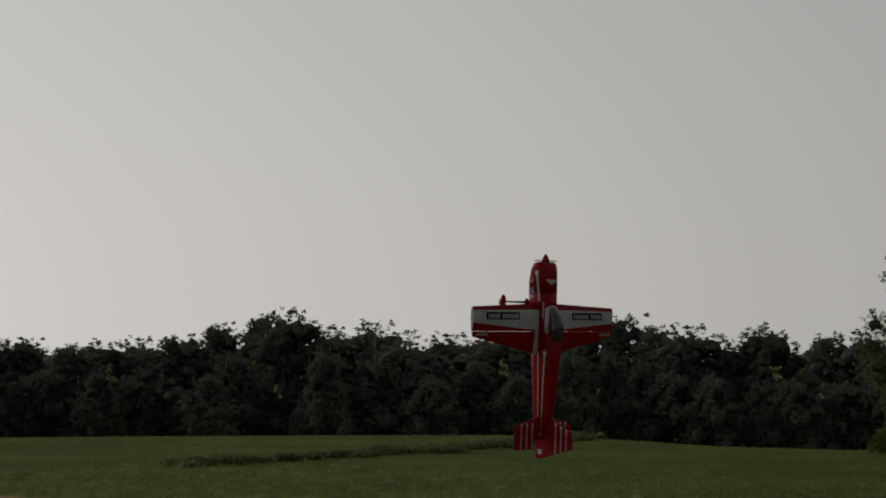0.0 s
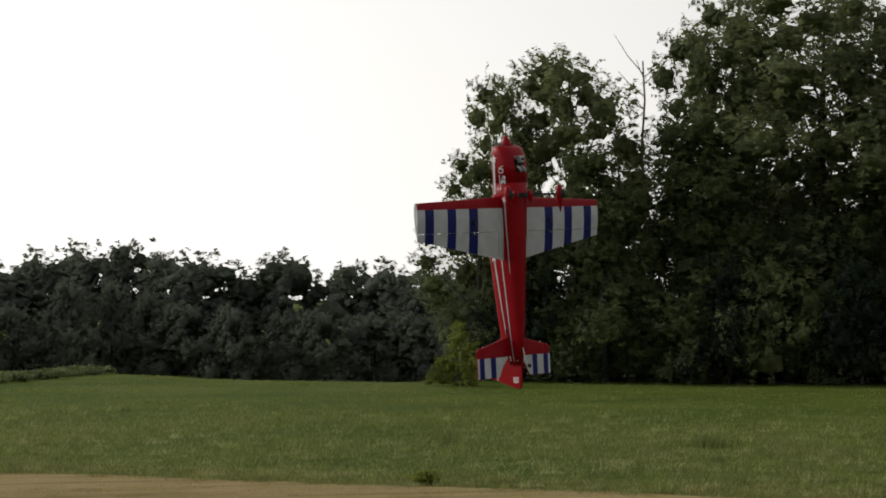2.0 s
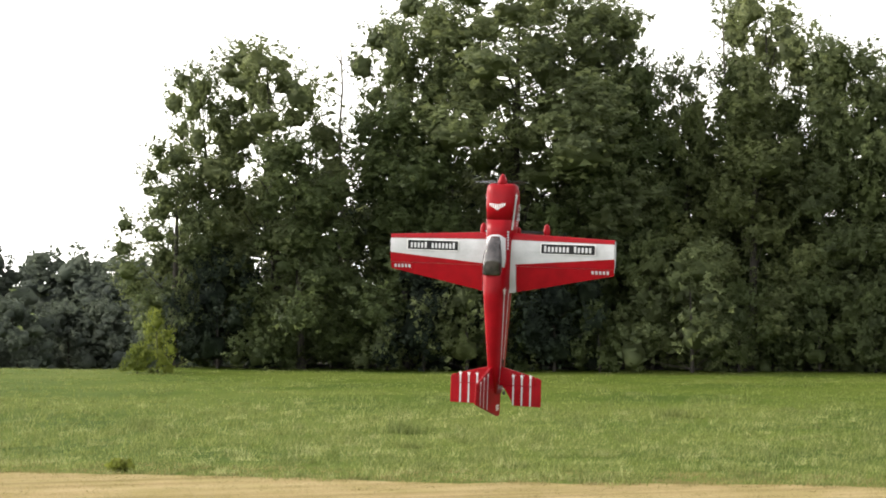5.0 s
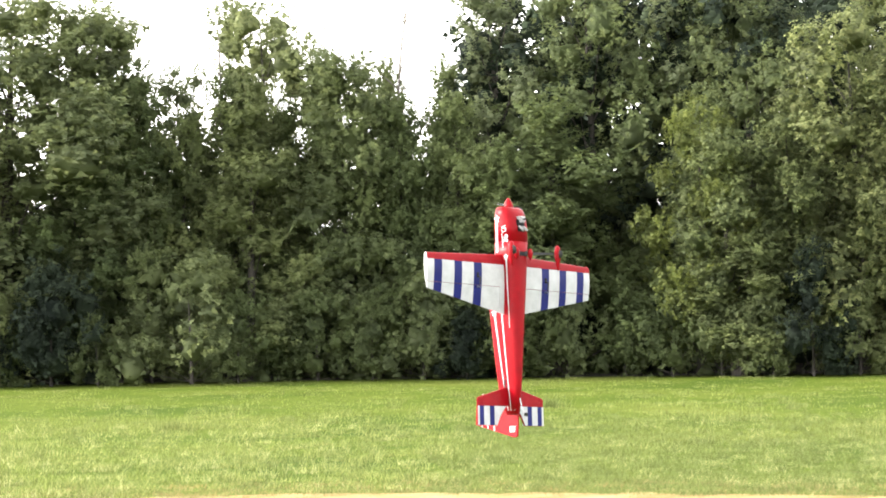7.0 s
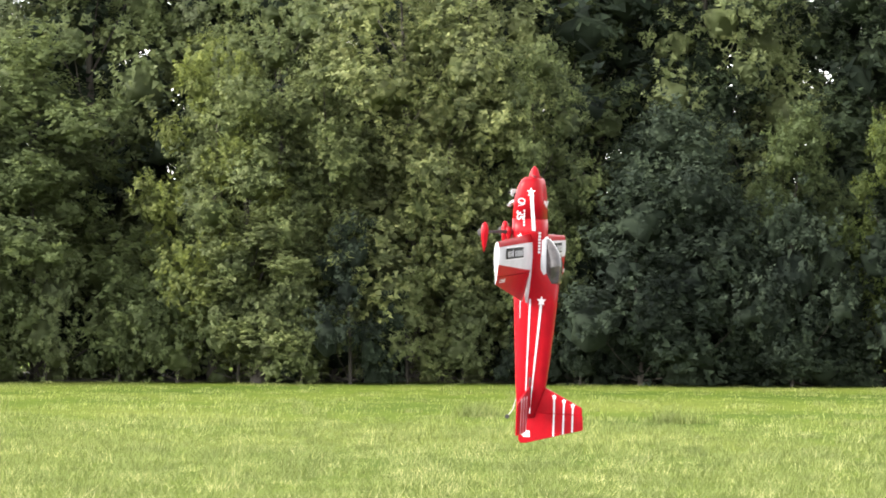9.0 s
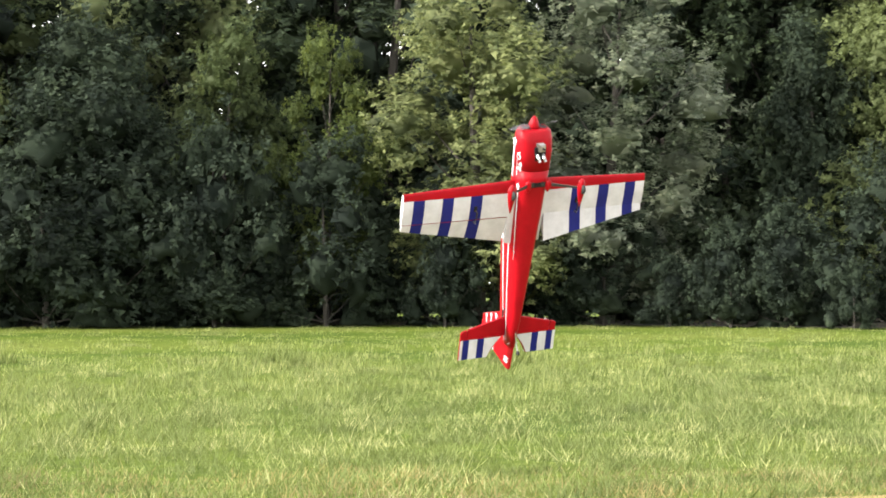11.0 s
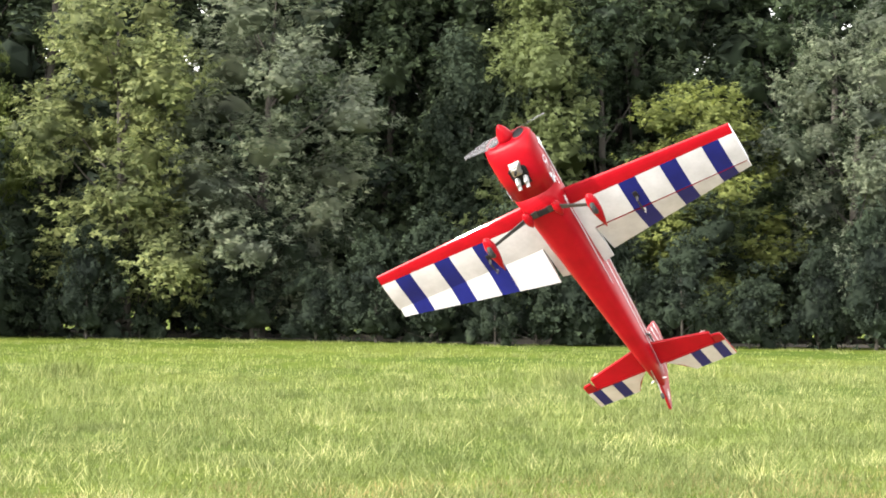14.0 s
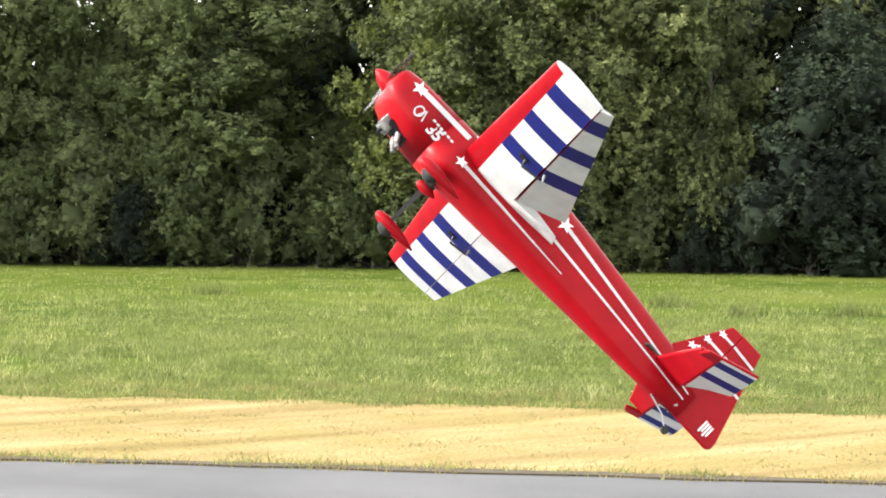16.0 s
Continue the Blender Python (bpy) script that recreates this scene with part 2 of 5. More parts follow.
_nt.links.new(mix(_nt, mix(_nt, _a, _b, 0.8, "MULTIPLY"), _c, 0.8, "MULTIPLY"), _p.inputs["Base Color"])
_p.inputs["Roughness"].default_value = 0.95
_p.inputs["Specular IOR Level"].default_value = 0.1
bump(_nt, _p, _fb, 1.0, 0.03)

# leaf litter, darkened for the shade under the crowns
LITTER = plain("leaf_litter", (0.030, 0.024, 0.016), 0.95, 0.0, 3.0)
SOIL = plain("damp_soil", (0.055, 0.042, 0.022), 0.95, 0.0, 6.0)

ASPHALT, _nt, _p = material("worn_asphalt")
_co = coords(_nt)
_a, _fa = ramp_noise(_nt, 0.5, [(0.3, (0.056, 0.058, 0.064)), (0.7, (0.092, 0.094, 0.101))], _co, 6)
_b, _fb = ramp_noise(_nt, 90.0, [(0.35, (0.6, 0.6, 0.6)), (0.65, (1.25, 1.25, 1.25))], _co, 3)
_nt.links.new(mix(_nt, _a, _b, 0.7, "MULTIPLY"), _p.inputs["Base Color"])
_p.inputs["Roughness"].default_value = 0.8
bump(_nt, _p, _fb, 0.5, 0.008)


# ---------------------------------------------------------------- helpers
def mesh_from(name, verts, faces, mats, idx=None, smooth=False):
    me = bpy.data.meshes.new(name)
    me.from_pydata([tuple(v) for v in verts], [], [tuple(f) for f in faces])
    for m in mats:
        me.materials.append(m)
    if idx is not None:
        me.polygons.foreach_set("material_index", list(idx))
    if smooth:
        me.polygons.foreach_set("use_smooth", [True] * len(me.polygons))
    me.update()
    return me


def mesh_np(name, verts, n, k, mat):
    """n faces of k vertices each, unshared."""
    me = bpy.data.meshes.new(name)
    me.vertices.add(n * k)
    me.vertices.foreach_set("co", np.ascontiguousarray(verts, dtype=np.float32).ravel())
    me.loops.add(n * k)
    me.loops.foreach_set("vertex_index", np.arange(n * k, dtype=np.int32))
    me.polygons.add(n)
    me.polygons.foreach_set("loop_start", np.arange(0, n * k, k, dtype=np.int32))
    me.materials.append(mat)
    me.update(calc_edges=True)
    return me


def part(name, data, parent, label="", m=None):
    ob = new(name, data)
    ob.parent = parent
    if m is not None:
        ob.matrix_basis = m
    if label:
        ob["label"] = label
    return ob


def bm_mesh(name, bm, mats, smooth=False):
    me = bpy.data.meshes.new(name)
    bmesh.ops.recalc_face_normals(bm, faces=bm.faces)
    bm.to_mesh(me)
    bm.free()
    for m in mats:
        me.materials.append(m)
    if smooth:
        me.polygons.foreach_set("use_smooth", [True] * len(me.polygons))
    return me


def tube(bm, pts, radii, sides=6):
    """A tapered tube along pts."""
    rings = []
    for i, (p, r) in enumerate(zip(pts, radii)):
        p = Vector(p)
        d = (Vector(pts[min(i + 1, len(pts) - 1)]) - Vector(pts[max(i - 1, 0)])).normalized()
        a = d.orthogonal().normalized()
        b = d.cross(a)
        rings.append([bm.verts.new(p + r * (a * math.cos(2 * math.pi * k / sides) + b * math.sin(2 * math.pi * k / sides))) for k in range(sides)])
    for q, w in zip(rings, rings[1:]):
        for k in range(sides):
            bm.faces.new((q[k], q[(k + 1) % sides], w[(k + 1) % sides], w[k]))
    bm.faces.new(rings[0][::-1])
    bm.faces.new(rings[-1])


CREST = [(-180, 122), (2, 122), (5, 115), (8, 106), (12, 102.5), (15, 106), (20, 125), (180, 125)]   # bearing, distance


def ground_z(x, y):
    """The meadow is level as far as its crest and falls away beyond."""
    r, az = math.hypot(x, y), math.degrees(math.atan2(x, y))
    for (a, p), (c, q) in zip(CREST, CREST[1:]):
        if a <= az <= c:
            crest = p + (q - p) * (az - a) / (c - a)
    return 0.0 if r < crest else -0.05 * (min(r, 260.0) - crest)


NX, NY = 0.582, 0.814        # across the runway, away from the camera
NEAR = 21.0


VERGE_S, VERGE_N = (-12.0, -3.0, 4.0, 8.3, 18.0), (43.3, 44.9, 43.7, 42.9, 40.3)


def verge_line(s):
    """Far edge of the mown verge, s metres along the runway."""
    return float(np.interp(s, VERGE_S, VERGE_N))


def kerb_line(s):
    """Far edge of the asphalt."""
    return 37.3 - 0.20 * min(max(s + 1.0, 0.0), 19.0)


def past_verge(x, y):
    """How far points lie beyond the verge."""
    n, s = NX * x + NY * y, NY * x - NX * y
    return n - np.interp(s, VERGE_S, VERGE_N)



# ---------------------------------------------------------------- ground
_rings = [0, 10, 20, 30, 40, 50, 60, 70, 80, 90, 96, 100, 102, 104, 106, 108, 110, 112, 115, 118, 122, 126, 135, 150, 175, 205, 260, 400, 700, 1200, 2500, 4500]
_seg = 288
_v, _f = [(0, 0, 0)], []
for r in _rings[1:]:
    for k in range(_seg):
        a = 2 * math.pi * k / _seg
        x, y = r * math.sin(a), r * math.cos(a)
        _v.append((x, y, ground_z(x, y)))
for k in range(_seg):
    _f.append((0, 1 + (k + 1) % _seg, 1 + k))
for i in range(len(_rings) - 2):
    o, q = 1 + i * _seg, 1 + (i + 1) * _seg
    for k in range(_seg):
        _f.append((o + k, o + (k + 1) % _seg, q + (k + 1) % _seg, q + k))
tagged(new("ground", mesh_from("ground", _v, _f, [FIELD])), "green uneven meadow reaching to the woods", "ground", kind="structure")


def band(name, n0, n1, height, mat, label, wobble, seed):
    """A long flat band between two distances across the runway, with ragged edges."""
    rng = random.Random(seed)
    v, f = [], []
    steps = 260
    for i in range(steps + 1):
        s = -90 + 180 * i / steps
        e = [n0(s) + rng.uniform(-wobble, wobble), n1(s) + rng.uniform(-wobble, wobble) + 0.7 * wobble * math.sin(s * 0.7)]
        for n in e:
            for z in (height, -0.25):
                v.append((NX * n + NY * s, NY * n - NX * s, z))
    for i in range(steps):
        a, b = 4 * i, 4 * (i + 1)
        f += [(a, b, b + 2, a + 2), (a + 2, b + 2, b + 3, a + 3), (a + 1, b + 1, b, a)]
    return tagged(new(name, mesh_from(name, v, f, [mat])), label, name.replace("_", " "), kind="structure")


band("runway", lambda s: NEAR, kerb_line, 0.012, ASPHALT, "grey worn asphalt model aircraft runway", 0.04, 1)
band("soil_edge", lambda s: kerb_line(s) - 0.05, lambda s: kerb_line(s) + 0.22, 0.030, SOIL, "dark ragged turf edge of the asphalt", 0.07, 5)
band("verge", lambda s: kerb_line(s) - 0.15, verge_line, 0.008, MOWN, "dry straw-coloured mown grass beside the runway", 0.22, 2)


# ---------------------------------------------------------------- trees
def leaves(rng, centres, radii, count, size, droop=0.0, shell=0.55):
    """count leaf sprays on the outsides of clumps, each a leaf blade of its own. Returns (count, 3, 3)."""
    w = radii[:, 0] * radii[:, 2]
    pick = rng.choice(len(centres), count, p=w / w.sum())
    d = rng.normal(size=(count, 3))
    d /= np.linalg.norm(d, axis=1)[:, None]
    r = shell + (1.12 - shell) * rng.random(count) ** 0.6
    pos = centres[pick] + d * radii[pick] * r[:, None]
    nrm = d * 0.9 + rng.normal(size=(count, 3)) * 0.45 + np.array((0, 0, 0.35))
    nrm /= np.linalg.norm(nrm, axis=1)[:, None]
    t = rng.normal(size=(count, 3)) + d * 0.5 + np.array((0, 0, -droop))
    t -= nrm * np.sum(t * nrm, axis=1)[:, None]
    t /= np.linalg.norm(t, axis=1)[:, None]
    b = np.cross(nrm, t)
    ln = size * (0.6 + 0.8 * rng.random(count))[:, None]
    wd = ln * (0.24 + 0.13 * rng.random(count))[:, None]
    return np.stack([pos - t * ln * 0.45 + b * wd, pos - t * ln * 0.40 - b * wd, pos + t * ln * 0.55], axis=1)


def shoots(rng, centres, radii, count, size, droop=0.0, reach=2.0, per=9):
    """Leafy shoots on the outsides of clumps: leaves set spirally along each twig. Returns (n, 3, 3)."""
    n = count // per
    w = radii[:, 0] * radii[:, 2] * np.where(centres[:, 1] < 0.08 * centres[:, 2].max(), 1.0, 0.42)
    pick = rng.choice(len(centres), n, p=w / w.sum())
    out = centres[pick] * np.array((1, 1, 0))
    out /= np.linalg.norm(out, axis=1)[:, None] + 0.3
    up = np.array((0, 0, 1.0))
    d = rng.normal(size=(n, 3)) + 0.35 * out + 0.35 * up + np.array((0, -0.6, 0))
    d /= np.linalg.norm(d, axis=1)[:, None]
    root = centres[pick] + d * radii[pick] * (0.72 + 0.30 * rng.random(n))[:, None]
    ax = 0.8 * d + (0.75 - 1.3 * droop) * up + rng.normal(size=(n, 3)) * 0.30
    ax /= np.linalg.norm(ax, axis=1)[:, None]
    a = np.cross(ax, rng.normal(size=(n, 3)))
    a /= np.linalg.norm(a, axis=1)[:, None]
    b = np.cross(ax, a)
    ln = size * reach * (0.5 + 0.9 * rng.random(n))
    k = np.tile(np.arange(per), n)
    root, ax, a, b, d, ln = (np.repeat(v, per, axis=0) for v in (root, ax, a, b, d, ln))
    m = n * per
    u = (k + rng.random(m)) / per
    th = k * 2.4 + rng.random(m) * 0.8
    side = a * np.cos(th)[:, None] + b * np.sin(th)[:, None]
    base = root + ax * (ln * u)[:, None]
    t = ax * (0.1 + 0.6 * rng.random(m))[:, None] + side + rng.normal(size=(m, 3)) * 0.35 + np.array((0, 0, -0.15 - droop))
    t /= np.linalg.norm(t, axis=1)[:, None]
    nrm = 1.0 * d + 0.4 * up + rng.normal(size=(m, 3)) * 0.25
    nrm -= t * np.sum(nrm * t, axis=1)[:, None]
    nrm /= np.linalg.norm(nrm, axis=1)[:, None]
    wid = np.cross(nrm, t)
    lf = size * (0.65 + 0.7 * rng.random(m))[:, None] * (1.1 - 0.35 * u)[:, None]
    wd = lf * (0.30 + 0.12 * rng.random(m))[:, None]
    return np.stack([base + t * lf * 0.12 + wid * wd, base + t * lf * 0.12 - wid * wd, base + t * lf], axis=1)


def core_shape():
    """A coarse lump: points and triangles."""
    bm = bmesh.new()
    bmesh.ops.create_icosphere(bm, subdivisions=2, radius=1.0)
    v = np.array([p.co[:] for p in bm.verts])
    f = np.array([[p.index for p in t.verts] for t in bm.faces])
    bm.free()
    return v, f


CORE = core_shape()


def mesh_tris(name, pts, loops, mat):
    """A mesh of triangles over shared points."""
    me = bpy.data.meshes.new(name)
    n = len(loops) // 3
    me.vertices.add(len(pts))
    me.vertices.foreach_set("co", np.ascontiguousarray(pts, dtype=np.float32).ravel())
    me.loops.add(n * 3)
    me.loops.foreach_set("vertex_index", loops.astype(np.int32))
    me.polygons.add(n)
    me.polygons.foreach_set("loop_start", np.arange(0, n * 3, 3, dtype=np.int32))
    me.materials.append(mat)
    me.update(calc_edges=True)
    return me


def tree_meshes(kind, seed, height, width, count, size, lobes, bottom, form):
    """Trunk and crown meshes of one tree: clumps set on limbs round a tapered trunk."""
    rng = np.random.default_rng(seed)
    cen, rad = [], []
    bm = bmesh.new()
    lean = rng.normal(size=2) * 0.03 * height
    top = Vector((lean[0], lean[1], height * 0.93))
    tr = max(0.05, height * 0.013)
    tube(bm, [(0, 0, -0.15), (lean[0] * 0.15, lean[1] * 0.15, height * 0.3), (lean[0] * 0.6, lean[1] * 0.6, height * 0.65), top], [tr * 1.25, tr * 0.9, tr * 0.45, tr * 0.08], 8)
    for i in range(lobes):
        u = (i + rng.random()) / lobes
        z = height * (bottom + (0.97 - bottom) * u)
        if form == "spread":
            env = math.sin(math.pi * (0.14 + 0.72 * u)) ** 0.6
        elif form == "column":
            env = 0.75 * (1 - 0.55 * u) + 0.25 * math.sin(math.pi * u)
        else:
            env = math.sqrt(max(0.05, 1 - u * u)) * 1.0
        a = i * 2.399 + rng.random() * 0.9
        rr = width * 0.5 * env * (0.12 + 0.66 * math.sqrt(rng.random())) * (1.0 if u < 0.7 else 0.82)
        s = width * (0.115 + 0.085 * rng.random()) * (1.12 - 0.34 * u) * (0.88 if lobes > 33 else 1.0)
        c = (lean[0] * u + rr * math.cos(a), lean[1] * u + rr * math.sin(a), min(z, height - s * 0.7))
        cen.append(c)
        rad.append((s, s, s * (0.92 + 0.33 * rng.random())))
        if i % 2 == 0 or lobes < 14:
            b0 = Vector((lean[0] * u * 0.6, lean[1] * u * 0.6, max(0.1, c[2] - 0.35 * height * 0.4 - rr * 0.5)))
            tube(bm, [b0, b0.lerp(Vector(c), 0.5) + Vector((0, 0, -0.05 * rr)), c], [tr * 0.30 * (1.1 - 0.6 * u), tr * 0.19 * (1.1 - 0.6 * u), tr * 0.05], 5)
    cen, rad = np.array(cen), np.array(rad)
    # smaller clumps break the outline of the large ones
    sprig = np.repeat(np.arange(len(cen)), 5)
    d = rng.normal(size=(len(sprig), 3)) + np.array((0, -0.4, 0.6))
    d /= np.linalg.norm(d, axis=1)[:, None]
    sc = cen[sprig] + d * rad[sprig] * (0.85 + 0.35 * rng.random(len(sprig)))[:, None]
    sr = rad[sprig][:, :1] * (0.26 + 0.24 * rng.random(len(sprig)))[:, None] * np.array([[1, 1, 0.9]])
    q = shoots(rng, np.vstack([cen, sc]), np.vstack([rad, sr]), count, size, 0.35 if kind == "pale" else 0.05, 1.2 if kind == "far" else 2.0)
    inner = leaves(rng, cen, rad * 0.74, count // 6, size * 1.6, 0.3, 0.4)
    q = np.vstack([q, inner])
    q[:, :, 2] = np.maximum(q[:, :, 2], 0.02)
    # ragged dense hearts deep inside the clumps
    hv, hf, at = [], [], 3 * len(q)
    for c, r in zip(cen, rad):
        hf.append(CORE[1] + at)
        at += len(CORE[0])
        hv.append(np.maximum(c + np.array((0, 0.18 * r[0], -0.1 * r[0])) + CORE[0] * r * (0.54 if kind in ("far", "dark") else 0.45) * (1 + 0.3 * rng.normal(size=(len(CORE[0]), 1))), (-99, -99, 0.03)))
    pts = np.vstack([q.reshape(-1, 3)] + hv)
    loops = np.concatenate([np.arange(3 * len(q)), np.vstack(hf).ravel()])
    return bm_mesh("trunk", bm, [BARK]), mesh_tris("crown", pts, loops, LEAF[kind])


SPEC = {  # leaves, leaf length, clumps, bottom, form
    "tall": (23000, 0.170, 44, 0.06, "spread"),
    "thin": (14000, 0.155, 36, 0.12, "spread"),
    "mid": (14500, 0.160, 21, 0.04, "dome"),
    "pale": (16500, 0.140, 24, 0.12, "spread"),
    "silver": (16500, 0.135, 24, 0.14, "spread"),
    "lime": (12000, 0.130, 20, 0.08, "spread"),
    "deep": (14500, 0.185, 34, 0.06, "spread"),
    "dark": (12500, 0.135, 18, 0.03, "dome"),
    "back": (5200, 0.320, 36, 0.05, "spread"),
    "far": (4400, 0.250, 34, 0.02, "dome"),
    "shrub": (3300, 0.140, 12, 0.02, "dome"),
}
LABELS = {
    "tall": "tall broadleaf tree with dense green crown at the wood's edge",
    "thin": "slender tall poplar with sparse fluttering leaves",
    "mid": "rounded green broadleaf tree in the wood's edge",
    "pale": "pale green willow-like tree with drooping sprays",
    "silver": "silvery green tree with leaves turned by the wind",
    "lime": "small yellow-green tree standing in the wood's edge",
    "deep": "tall broadleaf tree standing behind the wood's edge",
    "dark": "dark green bushy tree, leaves darkened further for the wood's shade",
    "back": "tree deep in the wood, its leaves darkened for shade",
    "far": "distant green tree beyond the meadow, haze tinted into its leaves",
    "shrub": "dense leafy shrub at the foot of the wood",
}
PROTO = {}


def tree_proto(kind, variant, leaf_kind=None):
    key = (kind, variant, leaf_kind)
    if key not in PROTO:
        count, size, lobes, bottom, form = SPEC[kind]
        h, w = {"shrub": (4.0, 4.6), "far": (9.0, 9.0), "tall": (16.0, 8.0), "deep": (16.0, 8.0), "back": (16.0, 9.0), "thin": (16.0, 4.8), "lime": (9.0, 4.4), "dark": (7.0, 5.2), "silver": (12.0, 5.8)}.get(kind, (11.0, 5.6))
        seed = sum(ord(c) for c in kind) * 7 + variant * 131
        PROTO[key] = (h, w, *tree_meshes(leaf_kind or kind, seed, h, w, count, size, lobes, bottom, form))
    return PROTO[key]


def plant(kind, az, r, h, w, variant, turn, leaf_kind=None, name="tree", group="trees of the wood's edge"):
    ph, pw, trunk, crown = tree_proto(kind, variant, leaf_kind)
    x, y = r * math.sin(radians(az)), r * math.cos(radians(az))
    t = new(name)
    t.matrix_basis = Matrix.LocRotScale((x, y, ground_z(x, y)), Euler((0, 0, 0.2 * (turn - 3.14) - radians(az))), (w / pw, w / pw, h / ph))
    part("trunk", trunk, t)
    part("crown", crown, t)
    return tagged(t, LABELS[kind], "shrub" if kind == "shrub" else "tree", group)


EDGE_WEST = [
    ('tall', 16.5, 104.2, 14.9, 7.0),
    ('tall', 13.9, 103.5, 10.2, 4.6),
    ('tall', 15.0, 104.4, 13.6, 4.4),
    ('mid', 17.1, 101.1, 10.1, 4.8),
    ('tall', 22.4, 105.5, 17.7, 11.1),
    ('tall', 20.1, 104.7, 15.6, 5.5),
    ('thin', 25.1, 106.3, 16.6, 4.8),
    ('tall', 24.2, 105.3, 17.5, 6.8),
    ('tall', 21.1, 105.6, 17.3, 6.3),
    ('mid', 19.8, 101.7, 11.4, 6.1),
    ('mid', 24.9, 103.3, 12.8, 6.5),
    ('thin', 27.0, 106.1, 14.8, 3.4),
    ('tall', 29.1, 107.1, 17.7, 7.2),
    ('mid', 28.5, 102.1, 12.3, 5.9),
    ('tall', 31.6, 104.0, 14.7, 7.0),
]
EDGE_MIDDLE = [
    ('mid', 32.2, 108.0, 14.4, 3.0),
    ('mid', 33.5, 108.0, 14.5, 3.2),
    ('thin', 35.1, 107.1, 19.3, 4.5),
    ('tall', 37.3, 108.2, 19.9, 7.0),
    ('thin', 39.3, 108.3, 19.3, 4.6),
    ('tall', 40.9, 108.4, 19.4, 7.0),
    ('tall', 45.2, 108.9, 19.0, 7.1),
    ('mid', 36.3, 102.1, 12.2, 6.9),
    ('mid', 34.6, 101.1, 10.3, 4.3),
    ('thin', 41.4, 109.4, 18.8, 4.6),
    ('tall', 41.2, 104.4, 14.7, 5.5),
    ('pale', 43.9, 102.7, 15.6, 6.7),
    ('lime', 39.8, 101.3, 12.0, 3.8),
    ('pale', 40.7, 100.4, 10.4, 4.4),
    ('pale', 46.5, 102.0, 12.0, 3.6),
    ('pale', 44.5, 102.8, 13.3, 4.9),
    ('dark', 49.6, 101.5, 9.5, 5.7),
    ('tall', 47.4, 110.2, 18.1, 7.5),
    ('tall', 50.1, 110.6, 18.8, 6.6),
]
EDGE_EAST = [
    ('dark', 49.5, 102.5, 9.1, 5.2),
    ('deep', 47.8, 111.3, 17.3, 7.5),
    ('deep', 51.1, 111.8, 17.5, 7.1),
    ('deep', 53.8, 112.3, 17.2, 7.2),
    ('mid', 51.5, 106.9, 10.2, 3.7),
    ('lime', 53.6, 104.3, 9.8, 2.7),
    ('dark', 49.1, 101.4, 5.7, 5.0),
    ('dark', 51.8, 101.9, 4.7, 4.8),
    ('pale', 56.4, 102.9, 11.7, 6.0),
    ('silver', 58.8, 104.5, 12.2, 6.1),
    ('dark', 62.8, 108.7, 10.5, 4.4),
    ('mid', 64.2, 109.1, 12.6, 5.2),
    ('lime', 67.1, 107.1, 8.6, 4.7),
    ('mid', 66.5, 105.9, 6.6, 3.5),
    ('silver', 69.7, 107.0, 11.1, 4.7),
    ('mid', 71.2, 109.5, 10.6, 4.6),
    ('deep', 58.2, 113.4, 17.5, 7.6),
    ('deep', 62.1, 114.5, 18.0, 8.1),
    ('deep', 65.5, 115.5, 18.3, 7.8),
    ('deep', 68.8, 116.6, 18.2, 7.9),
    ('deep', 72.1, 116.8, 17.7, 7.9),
    ('tall', 74.2, 112.7, 13.4, 7.6),
    ('pale', 40.8, 100.4, 6.1, 4.7),
    ('pale', 42.3, 102.5, 11.4, 4.5),
]
_rng = random.Random(5)
for _i, (_k, _az, _r, _h, _w) in enumerate(EDGE_WEST + EDGE_MIDDLE + EDGE_EAST):
    plant(_k, _az, _r + (1.5 if _k in ("pale", "silver", "lime") else 2.0), _h * 1.03, _w * (1.42 if _az < 34 else 1.5), _i % 3, _rng.uniform(0, 6.28))


def deep_edge(az):
    """Where the tall timber begins."""
    return 4.0 / math.tan(radians(1.57 + 0.72 * math.cos(radians(az - 32))))


def edge(az):
    """Distance of the wood's edge from the middle of the field."""
    u = min(max((az - 57) / 7, 0.0), 1.0)
    return deep_edge(az) - 6.5 * u * u * (3 - 2 * u)


# undergrowth along the foot of the wood
_az = 15.0
while _az < 77:
    _h = _rng.uniform(2.6, 5.6) if _az < 46 else 1.8 + 5.0 * _rng.random() ** 1.3
    # past 46 degrees every shrub takes the leaves coloured for shade
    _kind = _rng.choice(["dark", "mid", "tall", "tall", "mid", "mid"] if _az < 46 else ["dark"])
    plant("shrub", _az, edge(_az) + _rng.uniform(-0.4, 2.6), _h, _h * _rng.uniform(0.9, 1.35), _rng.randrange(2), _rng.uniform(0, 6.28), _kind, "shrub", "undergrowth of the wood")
    _az += _rng.uniform(0.9, 1.5) if _az < 46 else _rng.uniform(0.75, 1.25)
# a second row fills the gaps under the crowns, leaves darkened for shade
_az = 16.0
while _az < 79:
    _h = _rng.uniform(2.6, 4.6)
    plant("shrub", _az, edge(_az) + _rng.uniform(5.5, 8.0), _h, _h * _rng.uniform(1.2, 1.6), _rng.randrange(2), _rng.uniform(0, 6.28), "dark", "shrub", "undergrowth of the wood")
    _az += _rng.uniform(2.0, 2.7)
